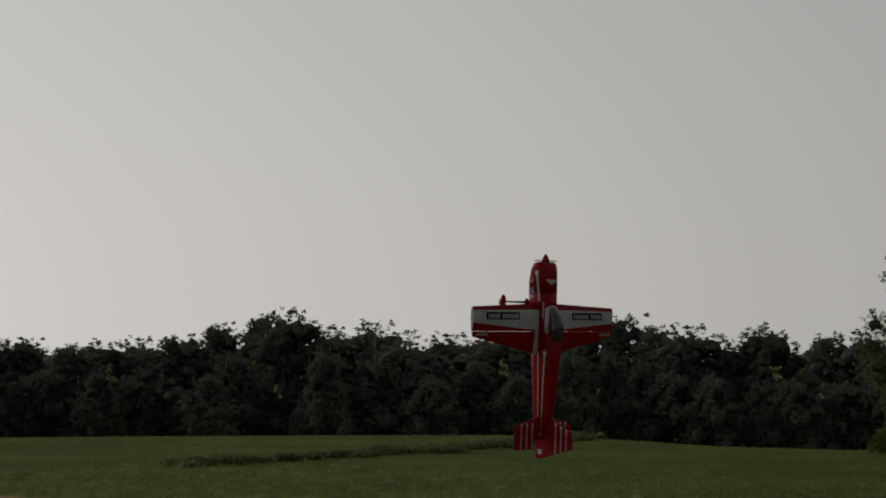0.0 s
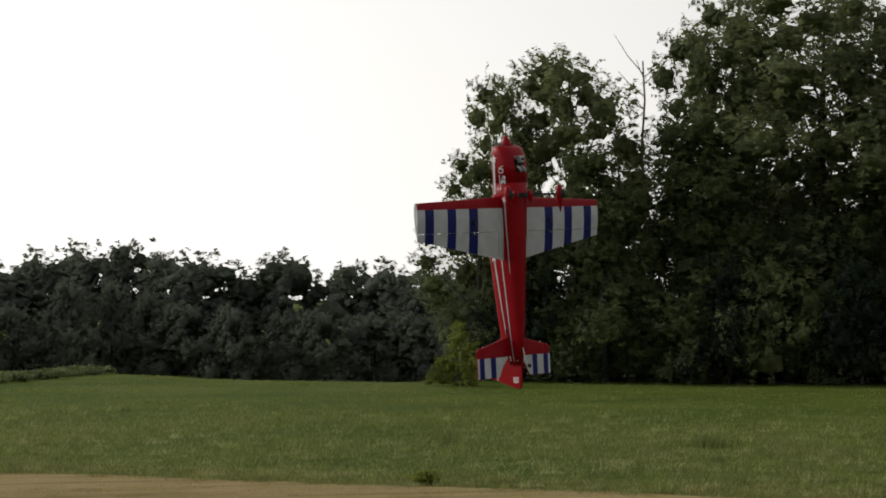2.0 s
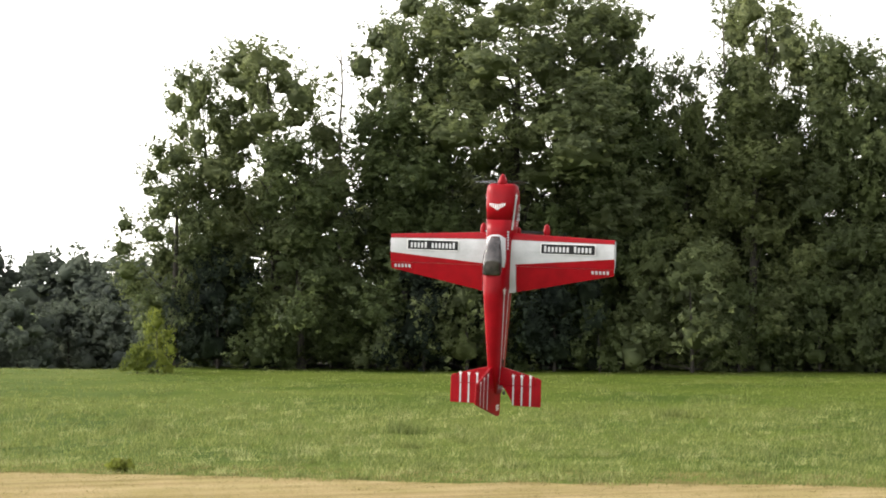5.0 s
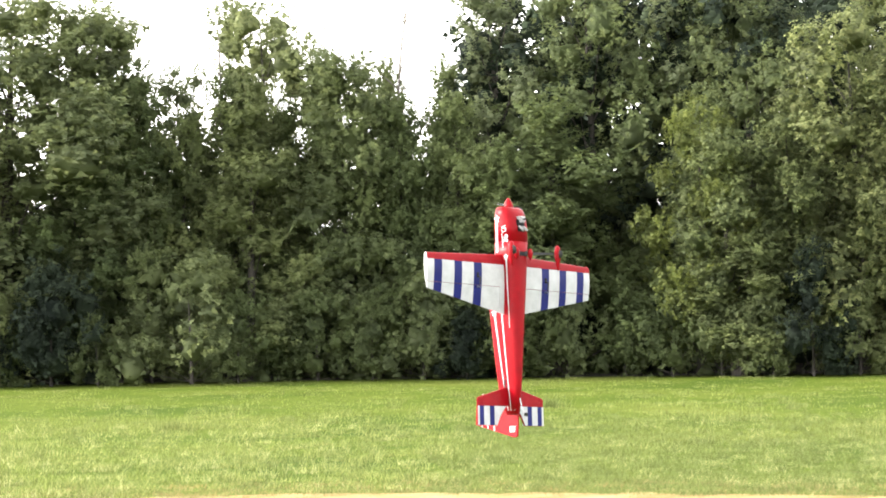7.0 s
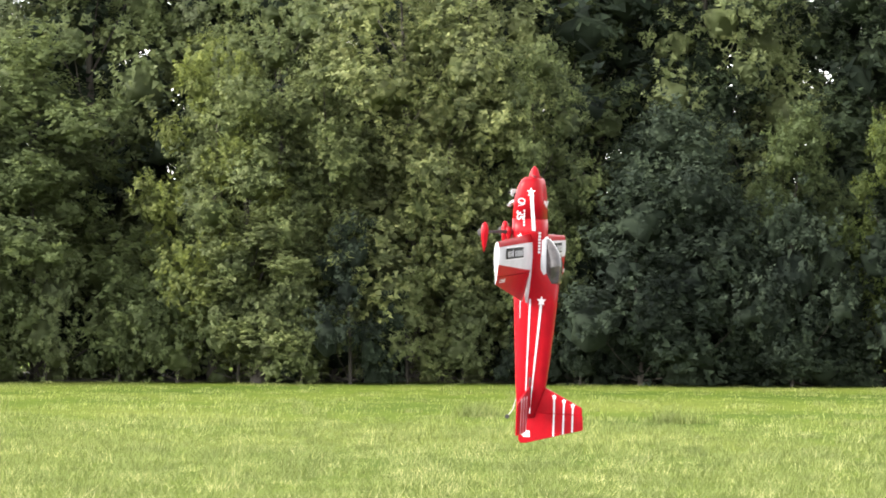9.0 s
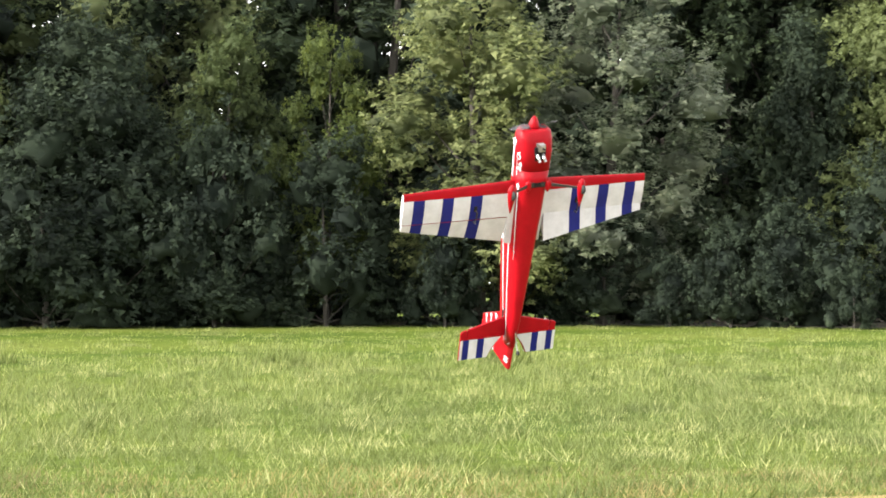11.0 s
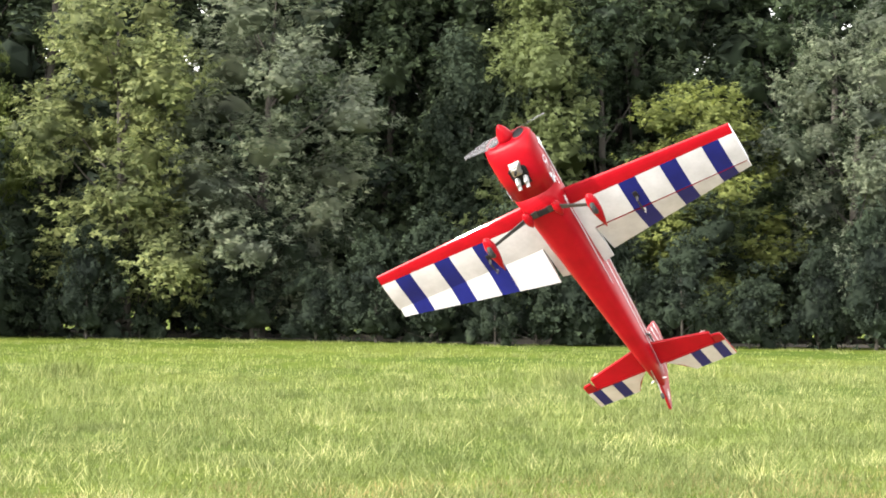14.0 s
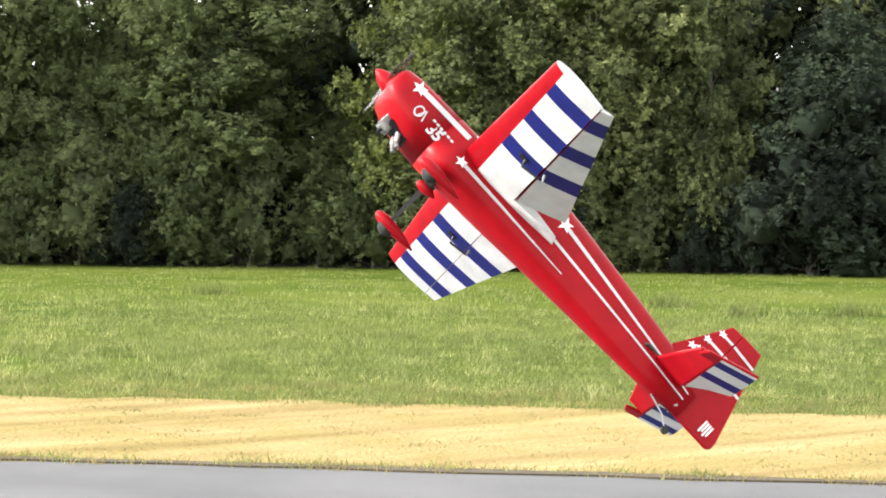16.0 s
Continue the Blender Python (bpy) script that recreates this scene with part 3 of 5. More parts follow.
# litter under the trees, its colour dark enough to hold their shade
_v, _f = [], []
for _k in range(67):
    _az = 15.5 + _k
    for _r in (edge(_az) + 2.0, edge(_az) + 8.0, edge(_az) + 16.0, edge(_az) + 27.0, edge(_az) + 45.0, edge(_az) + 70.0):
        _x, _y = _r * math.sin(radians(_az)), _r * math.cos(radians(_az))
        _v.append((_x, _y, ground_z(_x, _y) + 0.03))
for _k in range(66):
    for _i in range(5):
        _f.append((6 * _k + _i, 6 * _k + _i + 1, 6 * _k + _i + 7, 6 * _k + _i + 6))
tagged(new("forest_floor", mesh_from("forest_floor", _v, _f, [LITTER])), "leaf litter of the wood's floor, darkened to hold the shade there", "forest floor", kind="structure")
# the wood behind its edge, its inner shade put into the leaf colour
_az = 16.0
while _az < 80:
    _hi = 10.0 if _az < 35 else 19.0
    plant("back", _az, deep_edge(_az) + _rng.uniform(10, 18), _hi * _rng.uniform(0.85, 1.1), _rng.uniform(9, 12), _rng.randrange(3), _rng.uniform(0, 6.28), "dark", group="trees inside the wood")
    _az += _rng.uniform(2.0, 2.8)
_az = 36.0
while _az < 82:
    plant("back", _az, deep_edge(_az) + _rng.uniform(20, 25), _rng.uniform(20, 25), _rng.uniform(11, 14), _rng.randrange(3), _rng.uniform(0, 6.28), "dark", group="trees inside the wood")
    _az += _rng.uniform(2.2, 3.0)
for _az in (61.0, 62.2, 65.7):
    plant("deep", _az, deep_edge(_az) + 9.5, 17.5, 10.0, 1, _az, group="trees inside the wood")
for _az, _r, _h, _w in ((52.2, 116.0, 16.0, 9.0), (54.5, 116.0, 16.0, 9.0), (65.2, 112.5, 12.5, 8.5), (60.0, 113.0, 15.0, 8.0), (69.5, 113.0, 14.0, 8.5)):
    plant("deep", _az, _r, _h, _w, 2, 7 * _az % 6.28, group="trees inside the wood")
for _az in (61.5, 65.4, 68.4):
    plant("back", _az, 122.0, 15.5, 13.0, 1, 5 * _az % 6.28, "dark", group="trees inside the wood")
# middle layer between the tall crowns
for _k in range(7):
    plant("mid", 25.2 + 1.45 * _k, edge(28) + _rng.uniform(4, 7), _rng.uniform(12.3, 14.6), _rng.uniform(5.5, 7), _rng.randrange(3), _rng.uniform(0, 6.28))
# yellow-green bush at the corner of the wood
plant("shrub", 13.5, edge(13.5) - 3.2, 2.5, 2.4, 0, 1.0, "bright", "shrub", "undergrowth of the wood")
plant("shrub", 13.0, edge(13.0) - 3.6, 1.2, 2.0, 1, 2.0, "bright", "shrub", "undergrowth of the wood")

# far wood across the lower meadow
FAR = [(-16, 6.0), (-12.3, 5.8), (-9.5, 5.4), (-7.5, 5.9), (-5.6, 7.8), (-4.4, 7.9), (-3.0, 6.6), (-1.6, 7.0), (-0.9, 5.4), (0.3, 6.3), (1.3, 5.8), (2.6, 6.9), (3.6, 7.4), (5.4, 7.4), (6.8, 6.4),
       (7.9, 5.5), (9.2, 6.2), (10.6, 6.6), (12.2, 5.6), (14, 6.0)]   # bearing, height of the skyline over the meadow


def far_height(az):
    for (a, h), (b, g) in zip(FAR, FAR[1:]):
        if a <= az <= b:
            return h + (g - h) * (az - a) / (b - a)
    return 5.0


_az = -16.0
while _az < 14:
    _r = _rng.uniform(162, 176)
    _x, _y = _r * math.sin(radians(_az)), _r * math.cos(radians(_az))
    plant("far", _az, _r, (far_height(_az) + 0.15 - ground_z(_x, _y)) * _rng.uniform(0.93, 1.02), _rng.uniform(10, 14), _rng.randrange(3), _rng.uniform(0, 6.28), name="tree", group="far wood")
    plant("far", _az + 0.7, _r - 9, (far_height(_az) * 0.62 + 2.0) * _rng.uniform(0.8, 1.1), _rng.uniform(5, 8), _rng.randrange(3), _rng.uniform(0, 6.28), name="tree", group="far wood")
    _az += _rng.uniform(0.95, 1.3)


def dead_tree(az, r, h, seed, lean, label):
    """A bare grey trunk with thin upright branches."""
    rng = random.Random(seed)
    bm = bmesh.new()
    lx, ly = lean * math.cos(radians(az)), -lean * math.sin(radians(az))
    spine = [Vector((lx * (k / 8) ** 1.5 + rng.uniform(-0.08, 0.08), ly * (k / 8) ** 1.5, h * k / 8 - (0.2 if k == 0 else 0))) for k in range(9)]
    tube(bm, spine, [0.14 * (1 - k / 10.6) for k in range(9)], 6)
    for i in range(26):
        u = rng.uniform(0.35, 0.97)
        k = int(u * 8)
        p = spine[k].lerp(spine[k + 1], u * 8 - k)
        a = rng.uniform(0, 6.28)
        ln = h * rng.uniform(0.03, 0.13)
        sl = rng.uniform(0.25, 1.3)
        d = Vector((math.cos(a) * sl, math.sin(a) * sl, 1)).normalized()
        q = p + d * ln * 0.5 + Vector((math.cos(a), math.sin(a), 0)) * ln * 0.15
        tube(bm, [p, q, q + d * ln * 0.6 + Vector((rng.uniform(-0.1, 0.1), rng.uniform(-0.1, 0.1), 0))], [0.034, 0.024, 0.012], 4)
    x, y = r * math.sin(radians(az)), r * math.cos(radians(az))
    t = new("dead_tree", bm_mesh("dead_tree", bm, [DEADWOOD]))
    t.location = (x, y, ground_z(x, y))
    return tagged(t, label, "tree", "dead trees")


dead_tree(18.1, 107.0, 15.0, 3, 0.0, "bare grey dead tree with thin upright branches")
dead_tree(31.7, 108.0, 17.9, 8, 1.6, "bare leaning dead tree above the wood")
dead_tree(28.0, 107.5, 16.8, 11, -0.5, "bare grey dead tree between green crowns")
dead_tree(-1.9, 160.0, 9.2, 13, 0.0, "bare far dead tree above the distant wood")


# ---------------------------------------------------------------- grass
def tufts(rng, x, y, share, reach):
    """Draw roots together into tufts; returns places and a height factor for each root."""
    n = max(1, int(len(x) * share))
    home = rng.integers(0, n, len(x))
    tall = 0.45 + 0.95 * rng.random(n) ** 1.8
    loose = rng.random(len(x)) < 0.35
    nx = np.where(loose, x, x[home] + rng.normal(size=len(x)) * reach)
    ny = np.where(loose, y, y[home] + rng.normal(size=len(x)) * reach)
    return nx, ny, np.where(loose, 0.6, tall[home])


def blades(rng, x, y, z, height, width, per, lean):
    """per blades at each root, each a leaning triangle."""
    n = len(x)
    x, y, z = (np.repeat(a, per) for a in (x, y, z))
    m = n * per
    hgt = np.repeat(height, per) * (0.55 + 0.75 * rng.random(m))
    x = x + rng.normal(size=m) * 0.10
    y = y + rng.normal(size=m) * 0.10
    a = rng.random(m) * 2 * np.pi
    lx, ly = (np.cos(a) * lean * hgt * rng.random(m) + 0.12 * hgt), (np.sin(a) * lean * hgt * rng.random(m))
    w = width * (0.6 + 0.8 * rng.random(m)) * 0.5
    b = rng.random(m) * 2 * np.pi
    wx, wy = np.cos(b) * w, np.sin(b) * w
    base = np.stack([x, y, z], 1)
    tip = np.stack([lx, ly, hgt], 1)
    side = np.stack([wx, wy, np.zeros(m)], 1)
    return np.stack([base - side, base + side, base + tip], 1), m


def meadow(name, az0, az1, r0, r1, count, height, width, per, mat, label, seed, keep):
    rng = np.random.default_rng(seed)
    az = np.radians(az0 + (az1 - az0) * rng.random(count * 2))
    r = np.sqrt(r0 ** 2 + (r1 ** 2 - r0 ** 2) * rng.random(count * 2) ** 1.25)
    x, y = r * np.sin(az), r * np.cos(az)
    ok = keep(past_verge(x, y), r, rng)
    x, y, r = x[ok][:count], y[ok][:count], r[ok][:count]
    x, y, tuft = tufts(rng, x, y, 0.10, 0.20)
    patch = 0.85 * tuft + 0.25 * np.sin(x * 2.3 + 2 * np.sin(y * 0.8)) * np.sin(y * 1.9 + 2 * np.sin(x * 1.1)) + 0.3 * np.sin(x * 0.55 + 1.3 * np.sin(y * 0.31)) * np.sin(y * 0.47 + 1.1 * np.sin(x * 0.23))
    z = np.array([ground_z(i, j) for i, j in zip(x, y)])
    q, m = blades(rng, x, y, z, height * np.clip(1.6 - np.hypot(x, y) / 75, 0.35, 1.0) * patch * np.clip(0.55 + 0.03 * past_verge(x, y), 0.55, 1.15), width, per, 0.75)
    return tagged(new(name, mesh_np(name, q, m, 3, mat)), label, "grass", kind="stuff")


meadow("grass", -14, 78, 40, 122, 56000, 0.22, 0.019, 4, GRASS, "tall bright green meadow grass blown by the wind", 3, lambda n, r, g: n > 2 + 26 * g.random(len(n)) ** 0.8)


def near_meadow(name, n0, n1, s0, s1, count, height, width, per, mat, label, seed):
    """Shorter grass laid out along the verge."""
    rng = np.random.default_rng(seed)
    s = s0 + (s1 - s0) * rng.random(count)
    n = np.interp(s, VERGE_S, VERGE_N) + n0 + (n1 - n0) * (1 - np.sqrt(1 - rng.random(count)))
    x, y = NX * n + NY * s, NY * n - NX * s
    x, y, tuft = tufts(rng, x, y, 0.07, 0.15)
    lump = 0.95 * tuft + 0.30 * np.sin(x * 1.7 + 2 * np.sin(y * 0.9)) * np.sin(y * 2.1 + 2 * np.sin(x * 0.7)) + 0.25 * rng.random(count)
    q, m = blades(rng, x, y, np.zeros(count), height * lump * np.clip(0.6 + 0.04 * (n - 42), 0.6, 1.2), width, per, 1.35)
    return tagged(new(name, mesh_np(name, q, m, 3, mat)), label, "grass", kind="stuff")


near_meadow("near_grass", -0.3, 30.0, -62, -2, 26000, 0.16, 0.016, 5, GRASS, "green tufted meadow grass near the mown verge", 4)
near_meadow("near_grass", -0.3, 30.0, -2, 46, 76000, 0.115, 0.0095, 5, GRASS, "green tufted meadow grass bent by the wind", 5)
near_meadow("seed_grass", 0.0, 30.0, -62, -2, 8000, 0.17, 0.012, 3, PALEGRASS, "pale yellow-green seed stalks in the meadow grass", 14)
near_meadow("seed_grass", 0.0, 30.0, -2, 46, 18000, 0.125, 0.007, 3, PALEGRASS, "pale yellow-green seed stalks in the meadow grass", 15)


def strip_grass(name, n0, n1, s0, s1, count, height, width, per, mat, label, seed, lean=1.2):
    """Low blades between two lines along the runway."""
    rng = np.random.default_rng(seed)
    s = s0 + (s1 - s0) * rng.random(count)
    a, b = np.array([n0(k) for k in s]), np.array([n1(k) for k in s])
    n = a + (b - a) * rng.random(count)
    x, y = NX * n + NY * s, NY * n - NX * s
    x, y, tuft = tufts(rng, x, y, 0.12, 0.08)
    q, m = blades(rng, x, y, np.full(count, 0.008), height * tuft, width, per, lean)
    return tagged(new(name, mesh_np(name, q, m, 3, mat)), label, "grass", kind="stuff")


strip_grass("kerb_grass", lambda s: kerb_line(s) + 0.02, lambda s: kerb_line(s) + 0.30, -20, 30, 2600, 0.075, 0.012, 5, DRYGRASS, "dry grass tufts along the asphalt's edge", 7)
strip_grass("kerb_grass", lambda s: kerb_line(s) + 0.05, lambda s: kerb_line(s) + 0.35, -20, 30, 1500, 0.085, 0.012, 5, GRASS, "green grass tufts along the asphalt's edge", 8)
strip_grass("dry_grass", lambda s: verge_line(s) - 0.5, lambda s: verge_line(s) + 2.6, -30, 36, 9000, 0.085, 0.009, 4, DRYGRASS, "dry straw grass at the meadow's edge", 6)
strip_grass("stubble", lambda s: kerb_line(s) + 0.2, verge_line, -26, 32, 16000, 0.028, 0.010, 3, DRYGRASS, "short dry clippings on the mown verge", 9, 2.5)


def weed(x, y, h, w, seed, kind, label, name="weed_clump"):
    rng = np.random.default_rng(seed)
    cen = np.array([(rng.normal() * w * 0.25, rng.normal() * w * 0.25, h * (0.3 + 0.4 * rng.random())) for k in range(7)])
    rad = np.array([(w * 0.26, w * 0.26, h * 0.33)] * 7)
    q = leaves(rng, cen, rad, 420, 0.13, -0.4, 0.2)
    q[:, :, 2] = np.maximum(q[:, :, 2], -0.02)
    t = new(name, mesh_np(name, q, 420, 3, LEAF[kind]))
    t.location = (x, y, ground_z(x, y))
    return tagged(t, label, "plant", "weed clumps in the meadow", "stuff")


weed(10.4, 46.4, 0.34, 0.62, 1, "bright", "small green shrub at the verge of the meadow")


def tussock(x, y, h, w, seed):
    rng = np.random.default_rng(seed)
    n = 60
    q, m = blades(rng, rng.normal(size=n) * w * 0.3, rng.normal(size=n) * w * 0.3, np.zeros(n), np.full(n, h), 0.022, 5, 0.9)
    t = new("grass_tussock", mesh_np("grass_tussock", q, m, 3, GRASS))
    t.location = (x, y, 0)
    return tagged(t, "taller green grass tussock standing in the meadow", "grass", "tussocks in the meadow", "stuff")


for _i, (_x, _y) in enumerate([(52.0, 51.6), (50.3, 47.5), (52.9, 46.4), (55.0, 41.0), (58.5, 38.5), (45.0, 62.0), (30.0, 60.0), (62.0, 30.0), (20, 56), (14, 60)]):
    tussock(_x, _y, 0.36, 1.1, 10 + _i)


def weed_row():
    """A dark row of tall weeds across the far meadow."""
    rng = np.random.default_rng(9)
    pts = [(-12, 85), (-10.5, 86.5), (-2, 97), (4, 106), (9, 117)]
    cen = []
    for (a, b), (c, d) in zip(pts, pts[1:]):
        k = int(math.hypot(c - a, d - b) / 0.5)
        for i in range(k):
            u = i / k
            cen.append((a + (c - a) * u + rng.normal() * 0.5, b + (d - b) * u + rng.normal() * 0.8, 0.15 + 0.12 * rng.random()))
    cen = np.array(cen)
    rad = np.repeat(np.array([[0.6, 0.6, 0.18]]), len(cen), axis=0)
    q = leaves(rng, cen, rad, 9000, 0.22, 0.0, 0.2)
    q[:, :, 2] = np.maximum(q[:, :, 2], 0.0)
    return tagged(new("weed_row", mesh_np("weed_row", q, 9000, 3, LEAF["mid"])), "dark row of tall weeds across the meadow", "plants", kind="stuff")


weed_row()


# ---------------------------------------------------------------- aeroplane
def attitude(place, forward, up):
    f, u = Vector(forward).normalized(), Vector(up)
    r = f.cross(u).normalized()
    u = r.cross(f)
    return Matrix(((r.x, f.x, u.x, place[0]), (r.y, f.y, u.y, place[1]), (r.z, f.z, u.z, place[2]), (0, 0, 0, 1)))


BODY = [  # along the nose, half width, top, bottom
    (0.385, 0.110, 0.054, -0.062), (0.372, 0.124, 0.064, -0.080), (0.320, 0.130, 0.077, -0.106), (0.230, 0.128, 0.087, -0.130), (0.100, 0.118, 0.098, -0.140),
    (0.000, 0.110, 0.105, -0.138), (-0.120, 0.104, 0.115, -0.133), (-0.250, 0.099, 0.125, -0.128), (-0.345, 0.095, 0.200, -0.124), (-0.530, 0.084, 0.188, -0.112),
    (-0.890, 0.060, 0.155, -0.094), (-1.090, 0.045, 0.132, -0.084), (-1.300, 0.022, 0.060, -0.066)]


def body_at(y):
    if y >= BODY[0][0]:
        return BODY[0][1:]
    for a, b in zip(BODY, BODY[1:]):
        if b[0] <= y <= a[0]:
            u = (a[0] - y) / (a[0] - b[0])
            return tuple(p + (q - p) * u for p, q in zip(a[1:], b[1:]))
    return BODY[-1][1:]


def side_x(y, z):
    hw, t, b = body_at(y)
    c, h = (t + b) / 2, (t - b) / 2
    u = min(0.98, abs((z - c) / h))
    return hw * (1 - u ** 3.2) ** (1 / 3.2)


def loft(sections, n=20, power=3.2, caps=True):
    v, f = [], []
    for y, hw, t, b in sections:
        c, h = (t + b) / 2, (t - b) / 2
        for k in range(n):
            a = 2 * math.pi * (k + 0.5) / n
            ca, sa = math.cos(a), math.sin(a)
            v.append((hw * math.copysign(abs(ca) ** (2 / power), ca), y, c + h * math.copysign(abs(sa) ** (2 / power), sa)))
    for i in range(len(sections) - 1):
        for k in range(n):
            a, b = i * n + k, i * n + (k + 1) % n
            f.append((a, b, b + n, a + n))
    if caps:
        f += [tuple(range(n))[::-1], tuple(range((len(sections) - 1) * n, len(sections) * n))]
    return v, f


def span_points(a, b, cut):
    return [a] + [c for c in cut if a < c < b] + [b]


def leading(x):
    return -0.039 * (x - 0.06) / 0.93


def trailing(x):
    return -0.49 + 0.17 * (x - 0.09) / 0.90


def half_thick(c, chord):
    return 0.6 * chord * (0.2969 * math.sqrt(c) - 0.126 * c - 0.3516 * c * c + 0.2843 * c ** 3 - 0.1036 * c ** 4) + 0.0012


HINGE = -0.27
STRIPES = (0.366, 0.460, 0.594, 0.683, 0.822, 0.911)
SLOT = [RED, WHITE, BLUE]


def stripe_slot(x):
    return 2 if STRIPES[0] < x < STRIPES[1] or STRIPES[2] < x < STRIPES[3] or STRIPES[4] < x < STRIPES[5] else 1


def wing_skin(side, xs, c_rows, colour):
    """A closed skin over stations xs; c_rows(x): chord fractions there. colour(x, c, top) -> slot."""
    v, f, idx = [], [], []
    rows = len(c_rows(xs[0]))
    for x in xs:
        le, ch = leading(x), leading(x) - trailing(x)
        for sgn in (1, -1):
            for c in c_rows(x):
                v.append((side * x, le - c * ch, sgn * half_thick(c, ch)))
    st = 2 * rows
    for i in range(len(xs) - 1):
        xm = (xs[i] + xs[i + 1]) / 2
        cs = c_rows(xm)
        for top in (1, 0):
            for j in range(rows - 1):
                o = i * st + (0 if top else rows) + j
                f.append((o, o + 1, o + st + 1, o + st))
                idx.append(colour(xm, (cs[j] + cs[j + 1]) / 2, top))
        o = i * st
        f.append((o + rows - 1, o + st + rows - 1, o + st + 2 * rows - 1, o + 2 * rows - 1))
        idx.append(0 if xm > 0.15 else 1)
        f.append((o, o + st, o + st + rows, o + rows))
        idx.append(0)
    for o in (0, (len(xs) - 1) * st):
        for j in range(rows - 1):
            f.append((o + j, o + j + 1, o + rows + j + 1, o + rows + j))
            idx.append(1)
    me = mesh_from("wing", v, f, SLOT, idx)
    bm = bmesh.new()
    bm.from_mesh(me)
    bmesh.ops.recalc_face_normals(bm, faces=bm.faces)
    bm.to_mesh(me)
    bm.free()
    return me


def wing_colour(x, c, top):
    if top:
        return 1 if 0.12 < c < 0.53 or x < 0.14 and c > 0.12 else 0
    return 0 if c < 0.18 else stripe_slot(x)


def aileron_colour(x, c, top):
    return 0 if top else stripe_slot(x)


def plate(points, axis, thick, cuts=(), slots=None):
    """A thin plate with a bevelled rim. points: outline in (a, y); axis 'z' lies flat, axis 'x' stands upright."""
    bm = bmesh.new()
    tw = []
    for s in (1, -1):
        tw.append([bm.verts.new((p[0], p[1], s * thick / 2) if axis == "z" else (s * thick / 2, p[1], p[0])) for p in points])
    bm.faces.new(tw[0])
    bm.faces.new(tw[1][::-1])
    n = len(points)
    for k in range(n):
        bm.faces.new((tw[0][k], tw[1][k], tw[1][(k + 1) % n], tw[0][(k + 1) % n]))
    bmesh.ops.bevel(bm, geom=[e for e in bm.edges], offset=thick * 0.3, segments=1, affect="EDGES")
    return bm


def star_mesh(r, mat):
    v = [(0, 0, 0.0012)]
    for k in range(10):
        a = math.pi * k / 5
        q = r if k % 2 == 0 else r * 0.42
        v.append((q * math.sin(a), q * math.cos(a), 0.0004))
    return mesh_from("star", v, [(0, 1 + k, 1 + (k + 1) % 10) for k in range(10)], [mat])


def ribbon(side, y0, y1, z0, z1, w0, w1, mat, name, plane, label, steps=18):
    """A stripe laid on the flank of the body."""
    v, f = [], []
    for i in range(steps + 1):
        u = i / steps
        y, z, w = y0 + (y1 - y0) * u, z0 + (z1 - z0) * u, (w0 + (w1 - w0) * u) / 2
        for d in (w, -w):
            v.append((side * (side_x(y, z + d) + 0.0025), y, z + d))
    for i in range(steps):
        f.append((2 * i, 2 * i + 1, 2 * i + 3, 2 * i + 2))
    return part(name, mesh_from(name, v, f, [mat]), plane, label)


def flat_bar(x0, x1, y0, y1, z, mat, name, parent, label=""):
    v = [(x0, y0, z), (x1, y0, z), (x1, y1, z), (x0, y1, z)]
    return part(name, mesh_from(name, v, [(0, 1, 2, 3)], [mat]), parent, label)


def wing_top(x, y):
    ch = leading(x) - trailing(x)
    return half_thick(max(0.01, (leading(x) - y) / ch), ch)


def side_star(side, y, z, r, plane):
    n = Matrix(((0, 0, side, side * (side_x(y, z) + 0.0035)), (side, 0, 0, y), (0, 1, 0, z), (0, 0, 0, 1)))
    part("star", star_mesh(r, SILVER), plane, "silver star", n @ pose(0, 0, 0, 0, 0, -90 * side))


